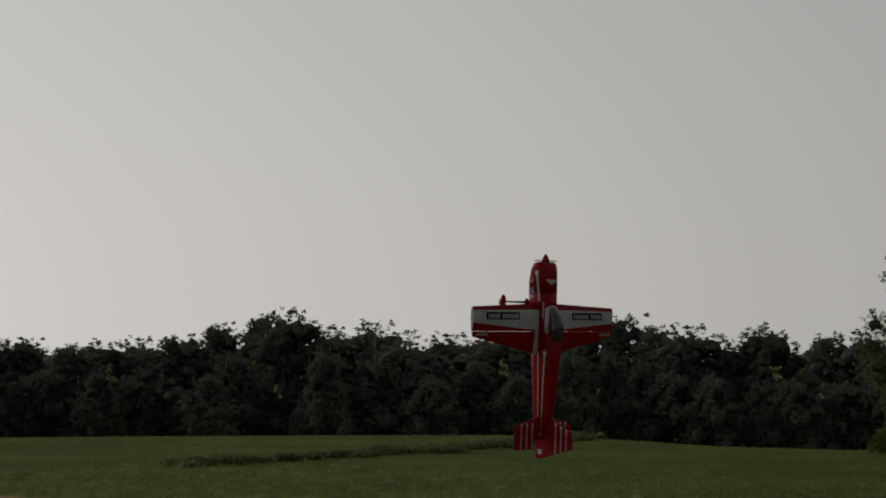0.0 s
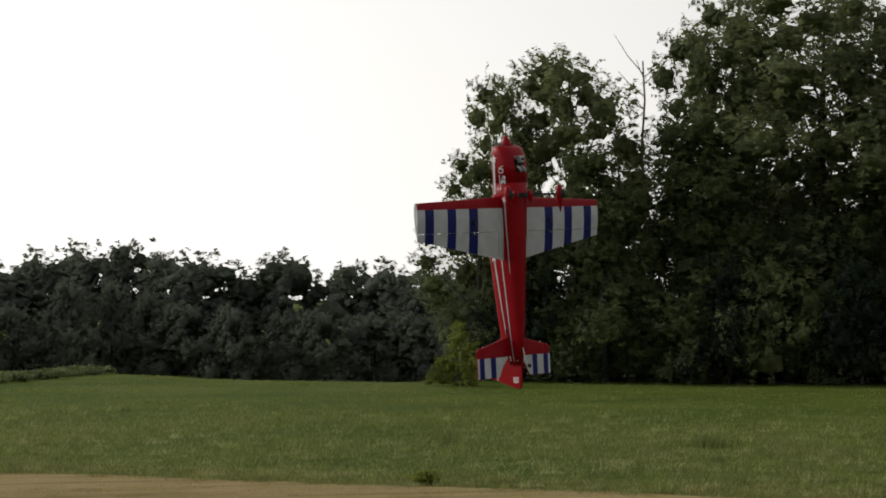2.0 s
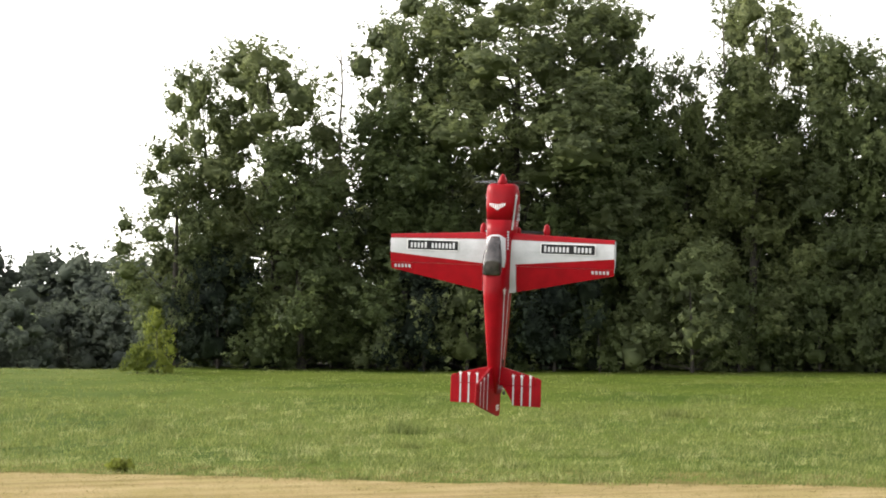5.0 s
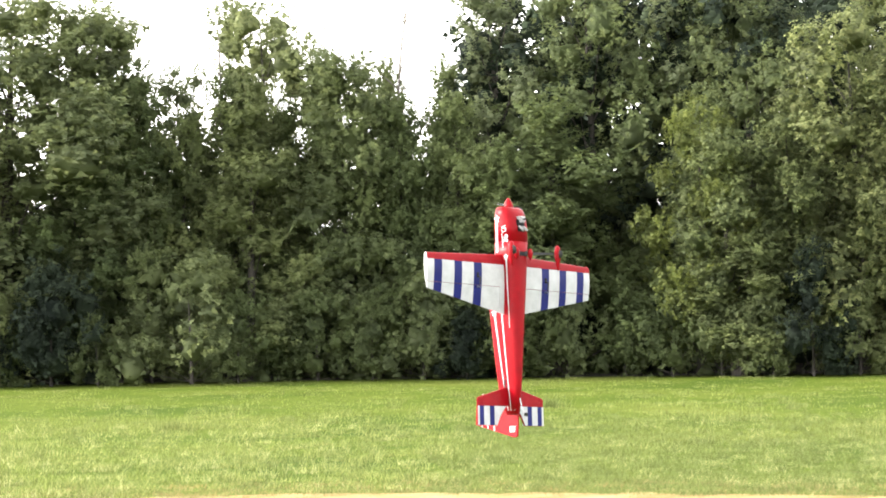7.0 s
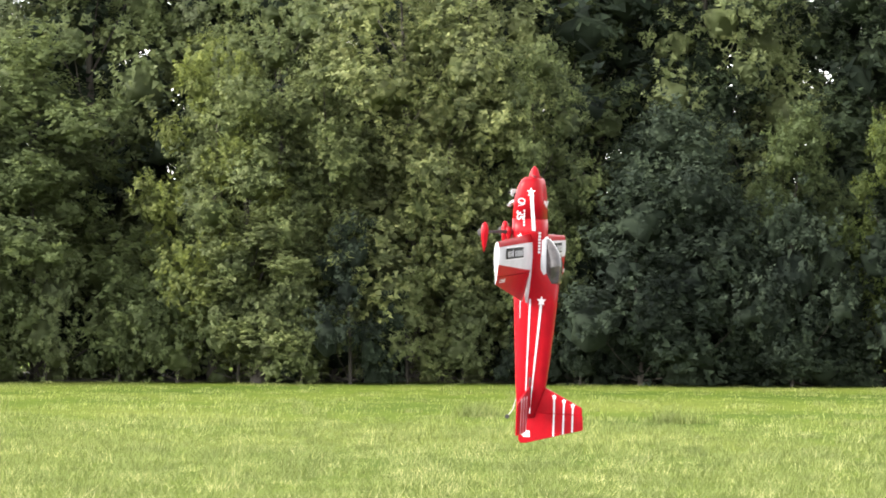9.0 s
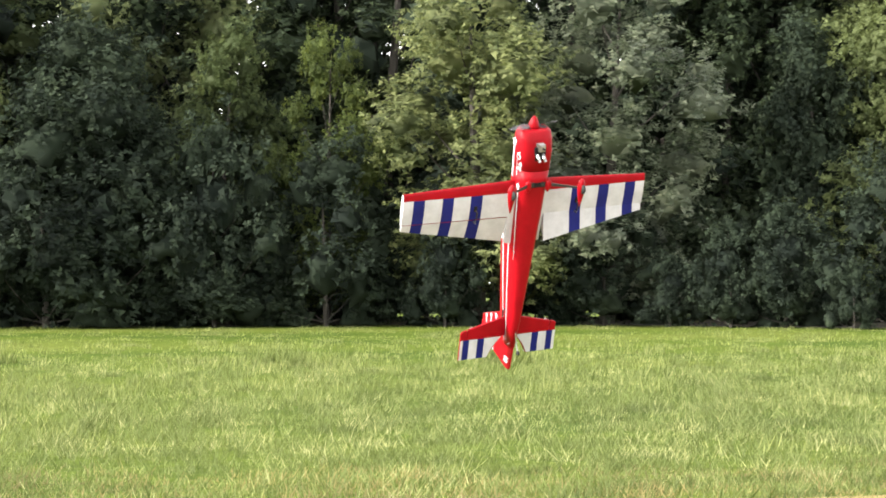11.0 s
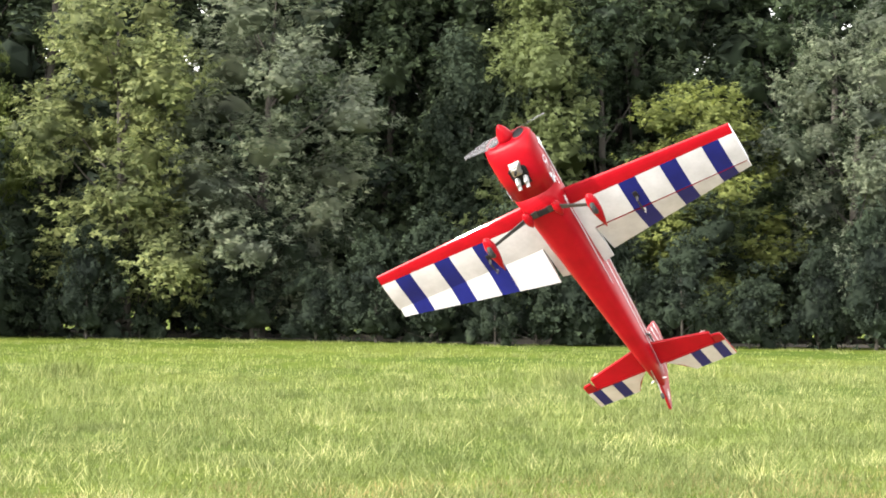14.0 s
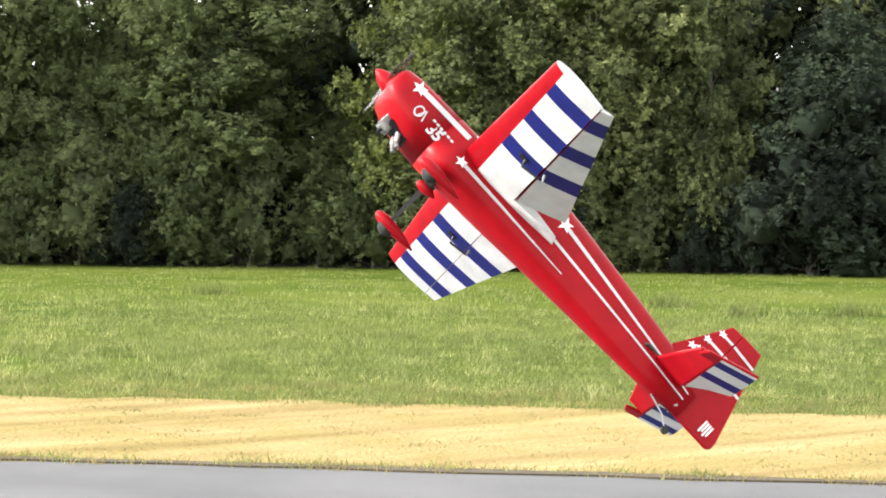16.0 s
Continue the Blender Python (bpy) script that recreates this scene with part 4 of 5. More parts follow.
def aeroplane():
    plane = new("aeroplane")
    tagged(plane, "red and white model aerobatic aeroplane hovering nose up", "model aeroplane")
    # body and cowl
    v, f = loft([s for s in BODY if s[0] <= 0.10])
    part("fuselage", mesh_from("fuselage", v, f, [RED], smooth=False), plane, "glossy red tapering fuselage").data.polygons.foreach_set("use_smooth", [len(q) == 4 for q in f])
    v, f = loft([s for s in BODY if s[0] >= 0.10])
    cowl = part("cowl", mesh_from("cowl", v, f, [RED]), plane, "rounded red engine cowl")
    cowl.data.polygons.foreach_set("use_smooth", [len(q) == 4 for q in f])
    for s in (-1, 1):
        # a solid black disc paints the shade inside the intake
        bm = bmesh.new()
        tube(bm, [(0, -0.012, 0), (0, 0.004, 0), (0, 0.0045, 0)], [0.031, 0.031, 0.027], 18)
        part("air_intake", bm_mesh("air_intake", bm, [BLACK]), cowl, "oval air intake, a black disc for its dark inside", Matrix.LocRotScale((s * 0.066, 0.385, -0.004), None, (1.05, 1, 1.45)))
        bm = bmesh.new()
        ring = [[bm.verts.new((s * 0.066 + a * math.cos(2 * math.pi * k / 20), y, -0.004 + b * math.sin(2 * math.pi * k / 20))) for k in range(20)] for a, b, y in ((0.038, 0.050, 0.380), (0.037, 0.049, 0.391), (0.032, 0.044, 0.392), (0.031, 0.043, 0.384))]
        for p, q in zip(ring, ring[1:]):
            for k in range(20):
                bm.faces.new((p[k], p[(k + 1) % 20], q[(k + 1) % 20], q[k]))
        part("intake_lip", bm_mesh("intake_lip", bm, [RED], True), cowl, "red rolled lip of the air intake")
    # spinner and propeller
    v, f = [], []
    prof = [(0.040, 0.385), (0.041, 0.395), (0.036, 0.415), (0.027, 0.440), (0.015, 0.460), (0.004, 0.471), (0.0005, 0.472)]
    for r, y in prof:
        v += [(r * math.cos(k * math.pi / 8), y, r * math.sin(k * math.pi / 8)) for k in range(16)]
    for i in range(len(prof) - 1):
        f += [(i * 16 + k, i * 16 + (k + 1) % 16, (i + 1) * 16 + (k + 1) % 16, (i + 1) * 16 + k) for k in range(16)]
    f += [tuple(range(16))[::-1]]
    part("spinner", mesh_from("spinner", v, f, [RED], smooth=True), plane, "pointed red spinner")
    bm = bmesh.new()
    for s in (1, -1):
        rows = []
        for i in range(9):
            u = i / 8
            r = 0.03 + 0.195 * u
            w = 0.011 + 0.014 * math.sin(math.pi * min(1, u * 1.1 + 0.05))
            tw = radians(38 - 24 * u)
            rows.append([bm.verts.new((s * r, 0.002 * k + e * w * math.sin(tw), s * e * w * math.cos(tw))) for e in (1, -1) for k in (1, -1)])
        for a, b in zip(rows, rows[1:]):
            for i, j in ((0, 1), (1, 3), (3, 2), (2, 0)):
                bm.faces.new((a[i], a[j], b[j], b[i]))
        bm.faces.new((rows[0][0], rows[0][1], rows[0][3], rows[0][2]))
        bm.faces.new((rows[-1][0], rows[-1][1], rows[-1][3], rows[-1][2]))
    propeller = part("propeller", bm_mesh("propeller", bm, [PROP]), plane, "two-bladed grey spinning propeller", pose(0, 0.402, 0))
    # canopy
    sec = []
    for i in range(13):
        u = i / 12
        y = -0.035 - 0.31 * u
        hgt = 0.100 * math.sin(math.pi * min(1.0, (0.04 + 0.80 * u))) ** 0.8 if u < 0.62 else 0.098 - 0.012 * (u - 0.62)
        t = body_at(min(-0.0, y))[1] if y > -0.25 else 0.125
        sec.append((y, 0.030 + 0.048 * math.sin(math.pi * min(0.5, 0.06 + 0.6 * u)), t + hgt * (1 - 0.0 * u), 0.09))
    v, f = loft(sec, 20, 2.3)
    part("canopy", mesh_from("canopy", v, f, [CANOPY], smooth=True), plane, "smoked clear bubble canopy")
    v, f = loft([(-0.02, 0.05, 0.108, 0.06), (-0.05, 0.083, 0.118, 0.06), (-0.2, 0.088, 0.129, 0.06), (-0.36, 0.085, 0.150, 0.06)], 20, 2.6)
    part("canopy_frame", mesh_from("canopy_frame", v, f, [WHITE], smooth=True), plane, "white canopy rim")
    # wings
    main_rows = lambda x: [0.0, 0.012, 0.04, 0.08, 0.12, 0.18, 0.30, 0.42, 0.53, (leading(x) - HINGE - 0.0015) / (leading(x) - trailing(x))]
    root_rows = lambda x: [0.0, 0.012, 0.04, 0.08, 0.12, 0.18, 0.30, 0.53, 0.75, 1.0]
    tail_rows = lambda x: [(leading(x) - HINGE + 0.0015) / (leading(x) - trailing(x)), 0.82, 0.92, 1.0]
    ailerons = []
    for s, nm in ((1, "right"), (-1, "left")):
        wing = part("wing", wing_skin(s, span_points(0.145, 0.99, STRIPES), main_rows, wing_colour), plane, "wing, white above with red rim, blue striped below")
        part("wing_root", wing_skin(s, [0.05, 0.145], root_rows, wing_colour), wing, "white wing root fairing")
        me = wing_skin(s, span_points(0.150, 0.985, STRIPES), tail_rows, aileron_colour)
        me.transform(Matrix.Translation((0, -HINGE, 0)))
        ail = part("aileron", me, plane, "aileron, red above, blue and white striped below", pose(0, HINGE, 0))
        ailerons.append(ail)
        # servo arm under the wing
        bm = bmesh.new()
        tube(bm, [(s * 0.415, -0.20, -0.030), (s * 0.415, -0.205, -0.055), (s * 0.415, -0.285, -0.042)], [0.008, 0.006, 0.004], 5)
        part("servo_arm", bm_mesh("servo_arm", bm, [CARBON]), wing, "black aileron servo arm")
        bm = bmesh.new()
        bmesh.ops.create_cube(bm, size=1.0, matrix=Matrix.LocRotScale((s * 0.415, -0.188, -wing_top(0.415, -0.188) - 0.002), None, (0.026, 0.042, 0.006)))
        bmesh.ops.bevel(bm, geom=list(bm.edges), offset=0.002, segments=1, affect="EDGES")
        part("servo_cover", bm_mesh("servo_cover", bm, [BLACK]), wing, "black aileron servo in its bay")
        bm = bmesh.new()
        tube(bm, [(s * 0.415, -0.012, -0.010), (s * 0.415, -0.016, -0.046)], [0.009, 0.004], 6)
        part("control_horn", bm_mesh("control_horn", bm, [ALLOY]), ail, "metal aileron control horn")
        # sponsor badge: dark plate with a row of light bars
        x0, x1 = (0.36, 0.835)
        for k in range(2):
            a, b, y0, y1, mat, lift = ((x0, x1, -0.078, -0.166, SILVER, 0.003), (x0 + 0.009, x1 - 0.009, -0.085, -0.159, BLACK, 0.0055))[k]
            v = []
            n = 8
            for i in range(n + 1):
                x = a + (b - a) * i / n
                v += [(s * x, y0, wing_top(x, y0) + lift), (s * x, y1, wing_top(x, y1) + lift + 0.001)]
            part("badge", mesh_from("badge", v, [(2 * i, 2 * i + 1, 2 * i + 3, 2 * i + 2) for i in range(n)], [mat]), wing, "dark sponsor badge with silver rim")
        for i in range(13):
            if i == 7:
                continue
            x = x0 + 0.035 + i * 0.032
            yy = -0.106 if i not in (0, 8) else -0.098
            v = [(s * x, yy, wing_top(x, yy) + 0.0085), (s * (x + 0.019), yy, wing_top(x, yy) + 0.0085), (s * (x + 0.019), -0.146, wing_top(x, -0.146) + 0.0095), (s * x, -0.146, wing_top(x, -0.146) + 0.0095)]
            part("bar", mesh_from("bar", v, [(0, 1, 2, 3)], [WHITE]), wing)
        for i in range(5):
            x = 0.80 + i * 0.032
            v = [(s * x, -0.285, 0.019), (s * (x + 0.02), -0.285, 0.019), (s * (x + 0.02), -0.312, 0.013), (s * x, -0.312, 0.013)]
            me = mesh_from("bar", v, [(0, 1, 2, 3)], [WHITE])
            me.transform(Matrix.Translation((0, -HINGE, 0.002)))
            part("bar", me, ail)
    # tailplane and elevators, the elevator tips reaching forward to the leading edge
    elevators = []
    for s in (1, -1):
        pts = [(s * 0.03, -1.075), (s * 0.345, -1.152), (s * 0.345, -1.231), (s * 0.03, -1.231)]
        stab = part("tailplane", bm_mesh("tailplane", plate(pts, "z", 0.016), [RED]), plane, "red tailplane half", pose(0, 0, 0.028))
        pts = [(s * 0.055, 0.0), (s * 0.349, 0.0), (s * 0.349, 0.077), (s * 0.385, 0.068), (s * 0.40, 0.055), (s * 0.40, -0.160), (s * 0.165, -0.160), (s * 0.12, -0.075)]
        el = part("elevator", bm_mesh("elevator", plate(pts, "z", 0.013), [RED]), plane, "elevator, red above, blue and white striped below", pose(0, -1.230, 0.028))
        elevators.append(el)
        for a, b, mat in ((0.055, 0.200, WHITE), (0.200, 0.256, BLUE), (0.256, 0.324, WHITE), (0.324, 0.376, BLUE), (0.376, 0.398, WHITE)):
            if a < 0.1:
                v = [(s * 0.060, -0.003, -0.0078), (s * b, -0.003, -0.0078), (s * b, -0.157, -0.0078), (s * 0.168, -0.157, -0.0078), (s * 0.125, -0.076, -0.0078)]
                part("stripe", mesh_from("stripe", v, [(0, 1, 2, 3, 4)], [mat]), el)
            else:
                flat_bar(s * a, s * b, -0.003, -0.157, -0.0078, mat, "stripe", el)
        for x in (0.16, 0.235, 0.31):
            flat_bar(s * (x - 0.007), s * (x + 0.007), -1.15, -1.224, 0.0095, WHITE, "stripe", stab)
            flat_bar(s * (x - 0.007), s * (x + 0.007), -0.003, -0.157, 0.0078, WHITE, "stripe", el)
            part("star", star_mesh(0.020, SILVER), stab, "silver star", pose(s * x, -1.15, 0.0105))
    # fin and rudder
    fin = part("fin", bm_mesh("fin", plate([(0.05, -1.03), (0.132, -1.085), (0.398, -1.212), (0.402, -1.267), (0.02, -1.267)], "x", 0.016), [RED]), plane, "red swept fin")
    pts = [(0.404, 0.0), (0.411, -0.105), (0.0, -0.220), (-0.035, -0.222), (-0.052, -0.205), (-0.068, -0.02), (-0.062, 0.0)]
    rudder = part("rudder", bm_mesh("rudder", plate(pts, "x", 0.015), [RED]), plane, "large red rudder", pose(0, -1.265, 0))
    for s in (1, -1):
        for z, ya in ((0.20, -1.145), (0.27, -1.172), (0.335, -1.20)):
            v = [(s * 0.0105, ya, z + 0.006), (s * 0.0105, ya, z - 0.006), (s * 0.0105, -1.26, z - 0.006), (s * 0.0105, -1.26, z + 0.006)]
            part("stripe", mesh_from("stripe", v, [(0, 1, 2, 3)], [WHITE]), fin)
            e = -0.105 - 0.115 * (0.411 - z) / 0.411 + 0.004
            v = [(s * 0.0095, -0.002, z + 0.006), (s * 0.0095, -0.002, z - 0.006), (s * 0.0095, e, z - 0.006), (s * 0.0095, e, z + 0.006)]
            part("stripe", mesh_from("stripe", v, [(0, 1, 2, 3)], [WHITE]), rudder)
            n = Matrix(((0, 0, s, s * 0.0115), (s, 0, 0, ya), (0, 1, 0, z), (0, 0, 0, 1)))
            part("star", star_mesh(0.020, SILVER), fin, "silver star", n @ pose(0, 0, 0, 0, 0, -90 * s))
        for k in range(4):
            v = [(s * 0.0095, -0.13 - 0.012 * k, 0.03 - 0.0 * k), (s * 0.0095, -0.138 - 0.012 * k, 0.03), (s * 0.0095, -0.138 - 0.012 * k, -0.03 + 0.01 * (k % 2)), (s * 0.0095, -0.13 - 0.012 * k, -0.03 + 0.01 * (k % 2))]
            part("bar", mesh_from("bar", v, [(0, 1, 2, 3)], [SILVER]), rudder)
    # stripes, stars and lettering on the flanks
    for s in (1, -1):
        ribbon(s, 0.28, 0.02, 0.015, 0.035, 0.026, 0.026, WHITE, "stripe", plane, "white stripe")
        ribbon(s, -0.03, -0.60, -0.060, -0.052, 0.016, 0.003, WHITE, "stripe", plane, "white tapering stripe")
        ribbon(s, -0.48, -1.27, 0.100, 0.028, 0.018, 0.006, WHITE, "stripe", plane, "white stripe")
        ribbon(s, -0.46, -1.27, 0.020, -0.005, 0.013, 0.006, WHITE, "stripe", plane, "white stripe")
        side_star(s, 0.29, 0.012, 0.034, plane)
        side_star(s, -0.025, -0.060, 0.028, plane)
        side_star(s, -0.47, 0.102, 0.036, plane)
        # engine maker's mark: an oval ring crossed by two strokes, and the number
        bm = bmesh.new()
        for k in range(20):
            a, b = 2 * math.pi * k / 20, 2 * math.pi * (k + 1) / 20
            bm.faces.new([bm.verts.new((r * 0.85 * math.cos(q), r * 1.1 * math.sin(q), 0)) for r, q in ((0.036, a), (0.036, b), (0.026, b), (0.026, a))])
        for x0, x1, w in ((0.006, 0.030, 0.008), (0.052, 0.030, 0.008)):
            bm.faces.new([bm.verts.new(p) for p in ((x0 - w / 2, -0.036, 0.0004), (x0 + w / 2, -0.036, 0.0004), (x1 + w / 2, 0.036, 0.0004), (x1 - w / 2, 0.036, 0.0004))])
        side = Matrix(((0, 0, s, s * (side_x(0.19, -0.05) + 0.004)), (s, 0, 0, 0.195 if s > 0 else 0.225), (0, 1, 0, -0.056), (0, 0, 0, 1)))
        part("emblem", bm_mesh("emblem", bm, [WHITE]), cowl, "white ring emblem", side @ Matrix.Scale(0.68, 4))
        cu = bpy.data.curves.new("number", "FONT")
        cu.body = "35"
        cu.size = 0.068
        cu.extrude = 0.0008
        cu.offset = 0.0022
        cu.align_x = "CENTER"
        cu.materials.append(WHITE)
        mt = Matrix(((0, 0, s, s * (side_x(0.115, -0.08) + 0.004)), (-1 if s < 0 else 1, 0, 0, 0.125), (0, 1, 0, -0.088), (0, 0, 0, 1)))
        part("number", cu, cowl, "white number", mt)
        for k in range(6):
            y = 0.165 - 0.02 * k
            v = [(s * (side_x(y, -0.035) + 0.003), y, -0.030), (s * (side_x(y, -0.035) + 0.003), y - 0.014, -0.030), (s * (side_x(y, -0.042) + 0.003), y - 0.014, -0.040), (s * (side_x(y, -0.042) + 0.003), y, -0.040)]
            part("bar", mesh_from("bar", v, [(0, 1, 2, 3)], [WHITE]), cowl)
        for k in range(7):
            y = 0.01 - 0.022 * k
            z = 0.075
            v = [(s * (side_x(y, z + 0.008) + 0.003), y, z + 0.008), (s * (side_x(y, z + 0.008) + 0.003), y - 0.015, z + 0.008), (s * (side_x(y, z - 0.008) + 0.003), y - 0.015, z - 0.008), (s * (side_x(y, z - 0.008) + 0.003), y, z - 0.008)]
            part("bar", mesh_from("bar", v, [(0, 1, 2, 3)], [WHITE]), plane)
    # spread-wings emblem on the cowl's top
    for k in range(9):
        x = -0.064 + 0.016 * k
        d = abs(k - 4) / 4
        ln = 0.034 - 0.020 * d
        y = 0.20 + 0.022 * d
        v = [(x - 0.005, y + ln * 0.7, 0.0905), (x + 0.005, y + ln * 0.7, 0.0905), (x + 0.005, y - ln * 0.7, 0.0925), (x - 0.005, y - ln * 0.7, 0.0925)]
        part("bar", mesh_from("bar", v, [(0, 1, 2, 3)], [SILVER]), cowl)
    # engine and silencer under the cowl
    bm = bmesh.new()
    for k in range(6):
        bmesh.ops.create_cube(bm, size=1.0, matrix=Matrix.LocRotScale((0, 0.280, -0.112 - 0.009 * k), None, (0.060 - 0.003 * k, 0.052, 0.0045)))
    bmesh.ops.create_cube(bm, size=1.0, matrix=Matrix.LocRotScale((0, 0.280, -0.135), None, (0.036, 0.034, 0.058)))
    bmesh.ops.bevel(bm, geom=list(bm.edges), offset=0.0014, segments=1, affect="EDGES")
    head = part("cylinder_head", bm_mesh("cylinder_head", bm, [ALLOY]), plane, "silver finned cylinder head")
    bm = bmesh.new()
    tube(bm, [(0, 0.280, -0.160), (0, 0.280, -0.170), (0, 0.280, -0.186)], [0.009, 0.007, 0.006], 10)
    part("spark_plug", bm_mesh("spark_plug", bm, [BLACK]), head, "black spark plug cap")
    for s in (1, -1):
        bm = bmesh.new()
        tube(bm, [(s * 0.022, 0.225, -0.125), (s * 0.022, 0.205, -0.160), (s * 0.022, 0.185, -0.178)], [0.013, 0.013, 0.012], 10)
        part("exhaust_pipe", bm_mesh("exhaust_pipe", bm, [ALLOY]), plane, "bright metal exhaust pipe")
    # no hole is cut: a black block paints the shade of the opening
    bm = bmesh.new()
    bmesh.ops.create_cube(bm, size=1.0, matrix=Matrix.LocRotScale((0, 0.228, -0.124), None, (0.092, 0.105, 0.022)))
    bmesh.ops.bevel(bm, geom=list(bm.edges), offset=0.006, segments=2, affect="EDGES")
    part("cooling_slot", bm_mesh("cooling_slot", bm, [BLACK]), plane, "cooling opening, a black block for its dark inside")
    bm = bmesh.new()
    bmesh.ops.create_cube(bm, size=1.0, matrix=Matrix.LocRotScale((0, 0.0, -0.138), None, (0.12, 0.035, 0.012)))
    bmesh.ops.bevel(bm, geom=list(bm.edges), offset=0.004, segments=2, affect="EDGES")
    part("gear_mount", bm_mesh("gear_mount", bm, [BLACK]), plane, "black landing gear mount")
    # landing gear
    for s in (1, -1):
        bm = bmesh.new()
        rows = []
        for x, z, w in ((0.03, -0.140, 0.018), (0.075, -0.147, 0.013), (0.17, -0.203, 0.009), (0.268, -0.262, 0.007)):
            rows.append([bm.verts.new((s * x, 0.005 + e * w, z + d)) for e, d in ((1, 0.004), (-1, 0.004), (-1, -0.004), (1, -0.004))])
        for a, b in zip(rows, rows[1:]):
            for k in range(4):
                bm.faces.new((a[k], a[(k + 1) % 4], b[(k + 1) % 4], b[k]))
        bm.faces.new(rows[0])
        bm.faces.new(rows[-1])
        part("gear_leg", bm_mesh("gear_leg", bm, [CARBON]), plane, "black carbon landing gear leg")
        v, f = loft([(0.125, 0.008, -0.262, -0.276), (0.105, 0.022, -0.245, -0.292), (0.06, 0.030, -0.236, -0.302), (0.0, 0.028, -0.240, -0.300), (-0.07, 0.016, -0.250, -0.290), (-0.135, 0.003, -0.268, -0.276)], 14, 2.2)
        pant = part("wheel_pant", mesh_from("wheel_pant", v, f, [RED], smooth=True), plane, "red teardrop wheel spat", Matrix.LocRotScale((s * 0.283, -0.028, -0.058), None, (0.95, 0.80, 0.80)))
        v, f = loft([(0.040, 0.004, -0.004, -0.010), (0.028, 0.019, 0.014, -0.020), (0.0, 0.025, 0.020, -0.024), (-0.030, 0.018, 0.014, -0.018), (-0.055, 0.004, 0.002, -0.006)], 12, 2.1)
        part("gear_cuff", mesh_from("gear_cuff", v, f, [RED], smooth=True), plane, "red rounded fairing at the leg's root", pose(s * 0.082, 0.004, -0.150))
        bm = bmesh.new()
        bmesh.ops.create_cone(bm, cap_ends=True, segments=20, radius1=0.045, radius2=0.045, depth=0.024, matrix=pose(0, 0.035, -0.288, 0, 90, 0))
        bmesh.ops.bevel(bm, geom=[e for e in bm.edges if len(e.link_faces) == 2 and e.calc_face_angle() > 1], offset=0.006, segments=2, affect="EDGES")
        part("wheel", bm_mesh("wheel", bm, [RUBBER], True), pant, "black rubber wheel")
    bm = bmesh.new()
    tube(bm, [(0, -1.17, -0.078), (0, -1.25, -0.10), (0, -1.30, -0.135)], [0.004, 0.004, 0.003], 5)
    part("tail_wire", bm_mesh("tail_wire", bm, [STEEL]), plane, "steel tail wheel wire")
    bm = bmesh.new()
    bmesh.ops.create_cone(bm, cap_ends=True, segments=14, radius1=0.016, radius2=0.016, depth=0.012, matrix=pose(0, -1.305, -0.140, 0, 90, 0))
    part("tail_wheel", bm_mesh("tail_wheel", bm, [RUBBER]), plane, "small black tail wheel")
    # pull-pull horns beside the tail
    for s in (1, -1):
        bm = bmesh.new()
        tube(bm, [(s * 0.046, -1.02, 0.03), (s * 0.062, -1.03, 0.03), (s * 0.062, -1.10, 0.03)], [0.010, 0.008, 0.003], 6)
        part("servo_arm", bm_mesh("servo_arm", bm, [CARBON]), plane, "black tail servo arm")
        bm = bmesh.new()
        tube(bm, [(s * 0.015, -1.262, -0.045), (s * 0.045, -1.268, -0.05)], [0.006, 0.004], 6)
        part("rudder_horn", bm_mesh("rudder_horn", bm, [ALLOY]), plane, "metal rudder horn")
    return plane, propeller, ailerons, elevators, rudder


AEROPLANE, PROPELLER, AILERONS, ELEVATORS, RUDDER = aeroplane()


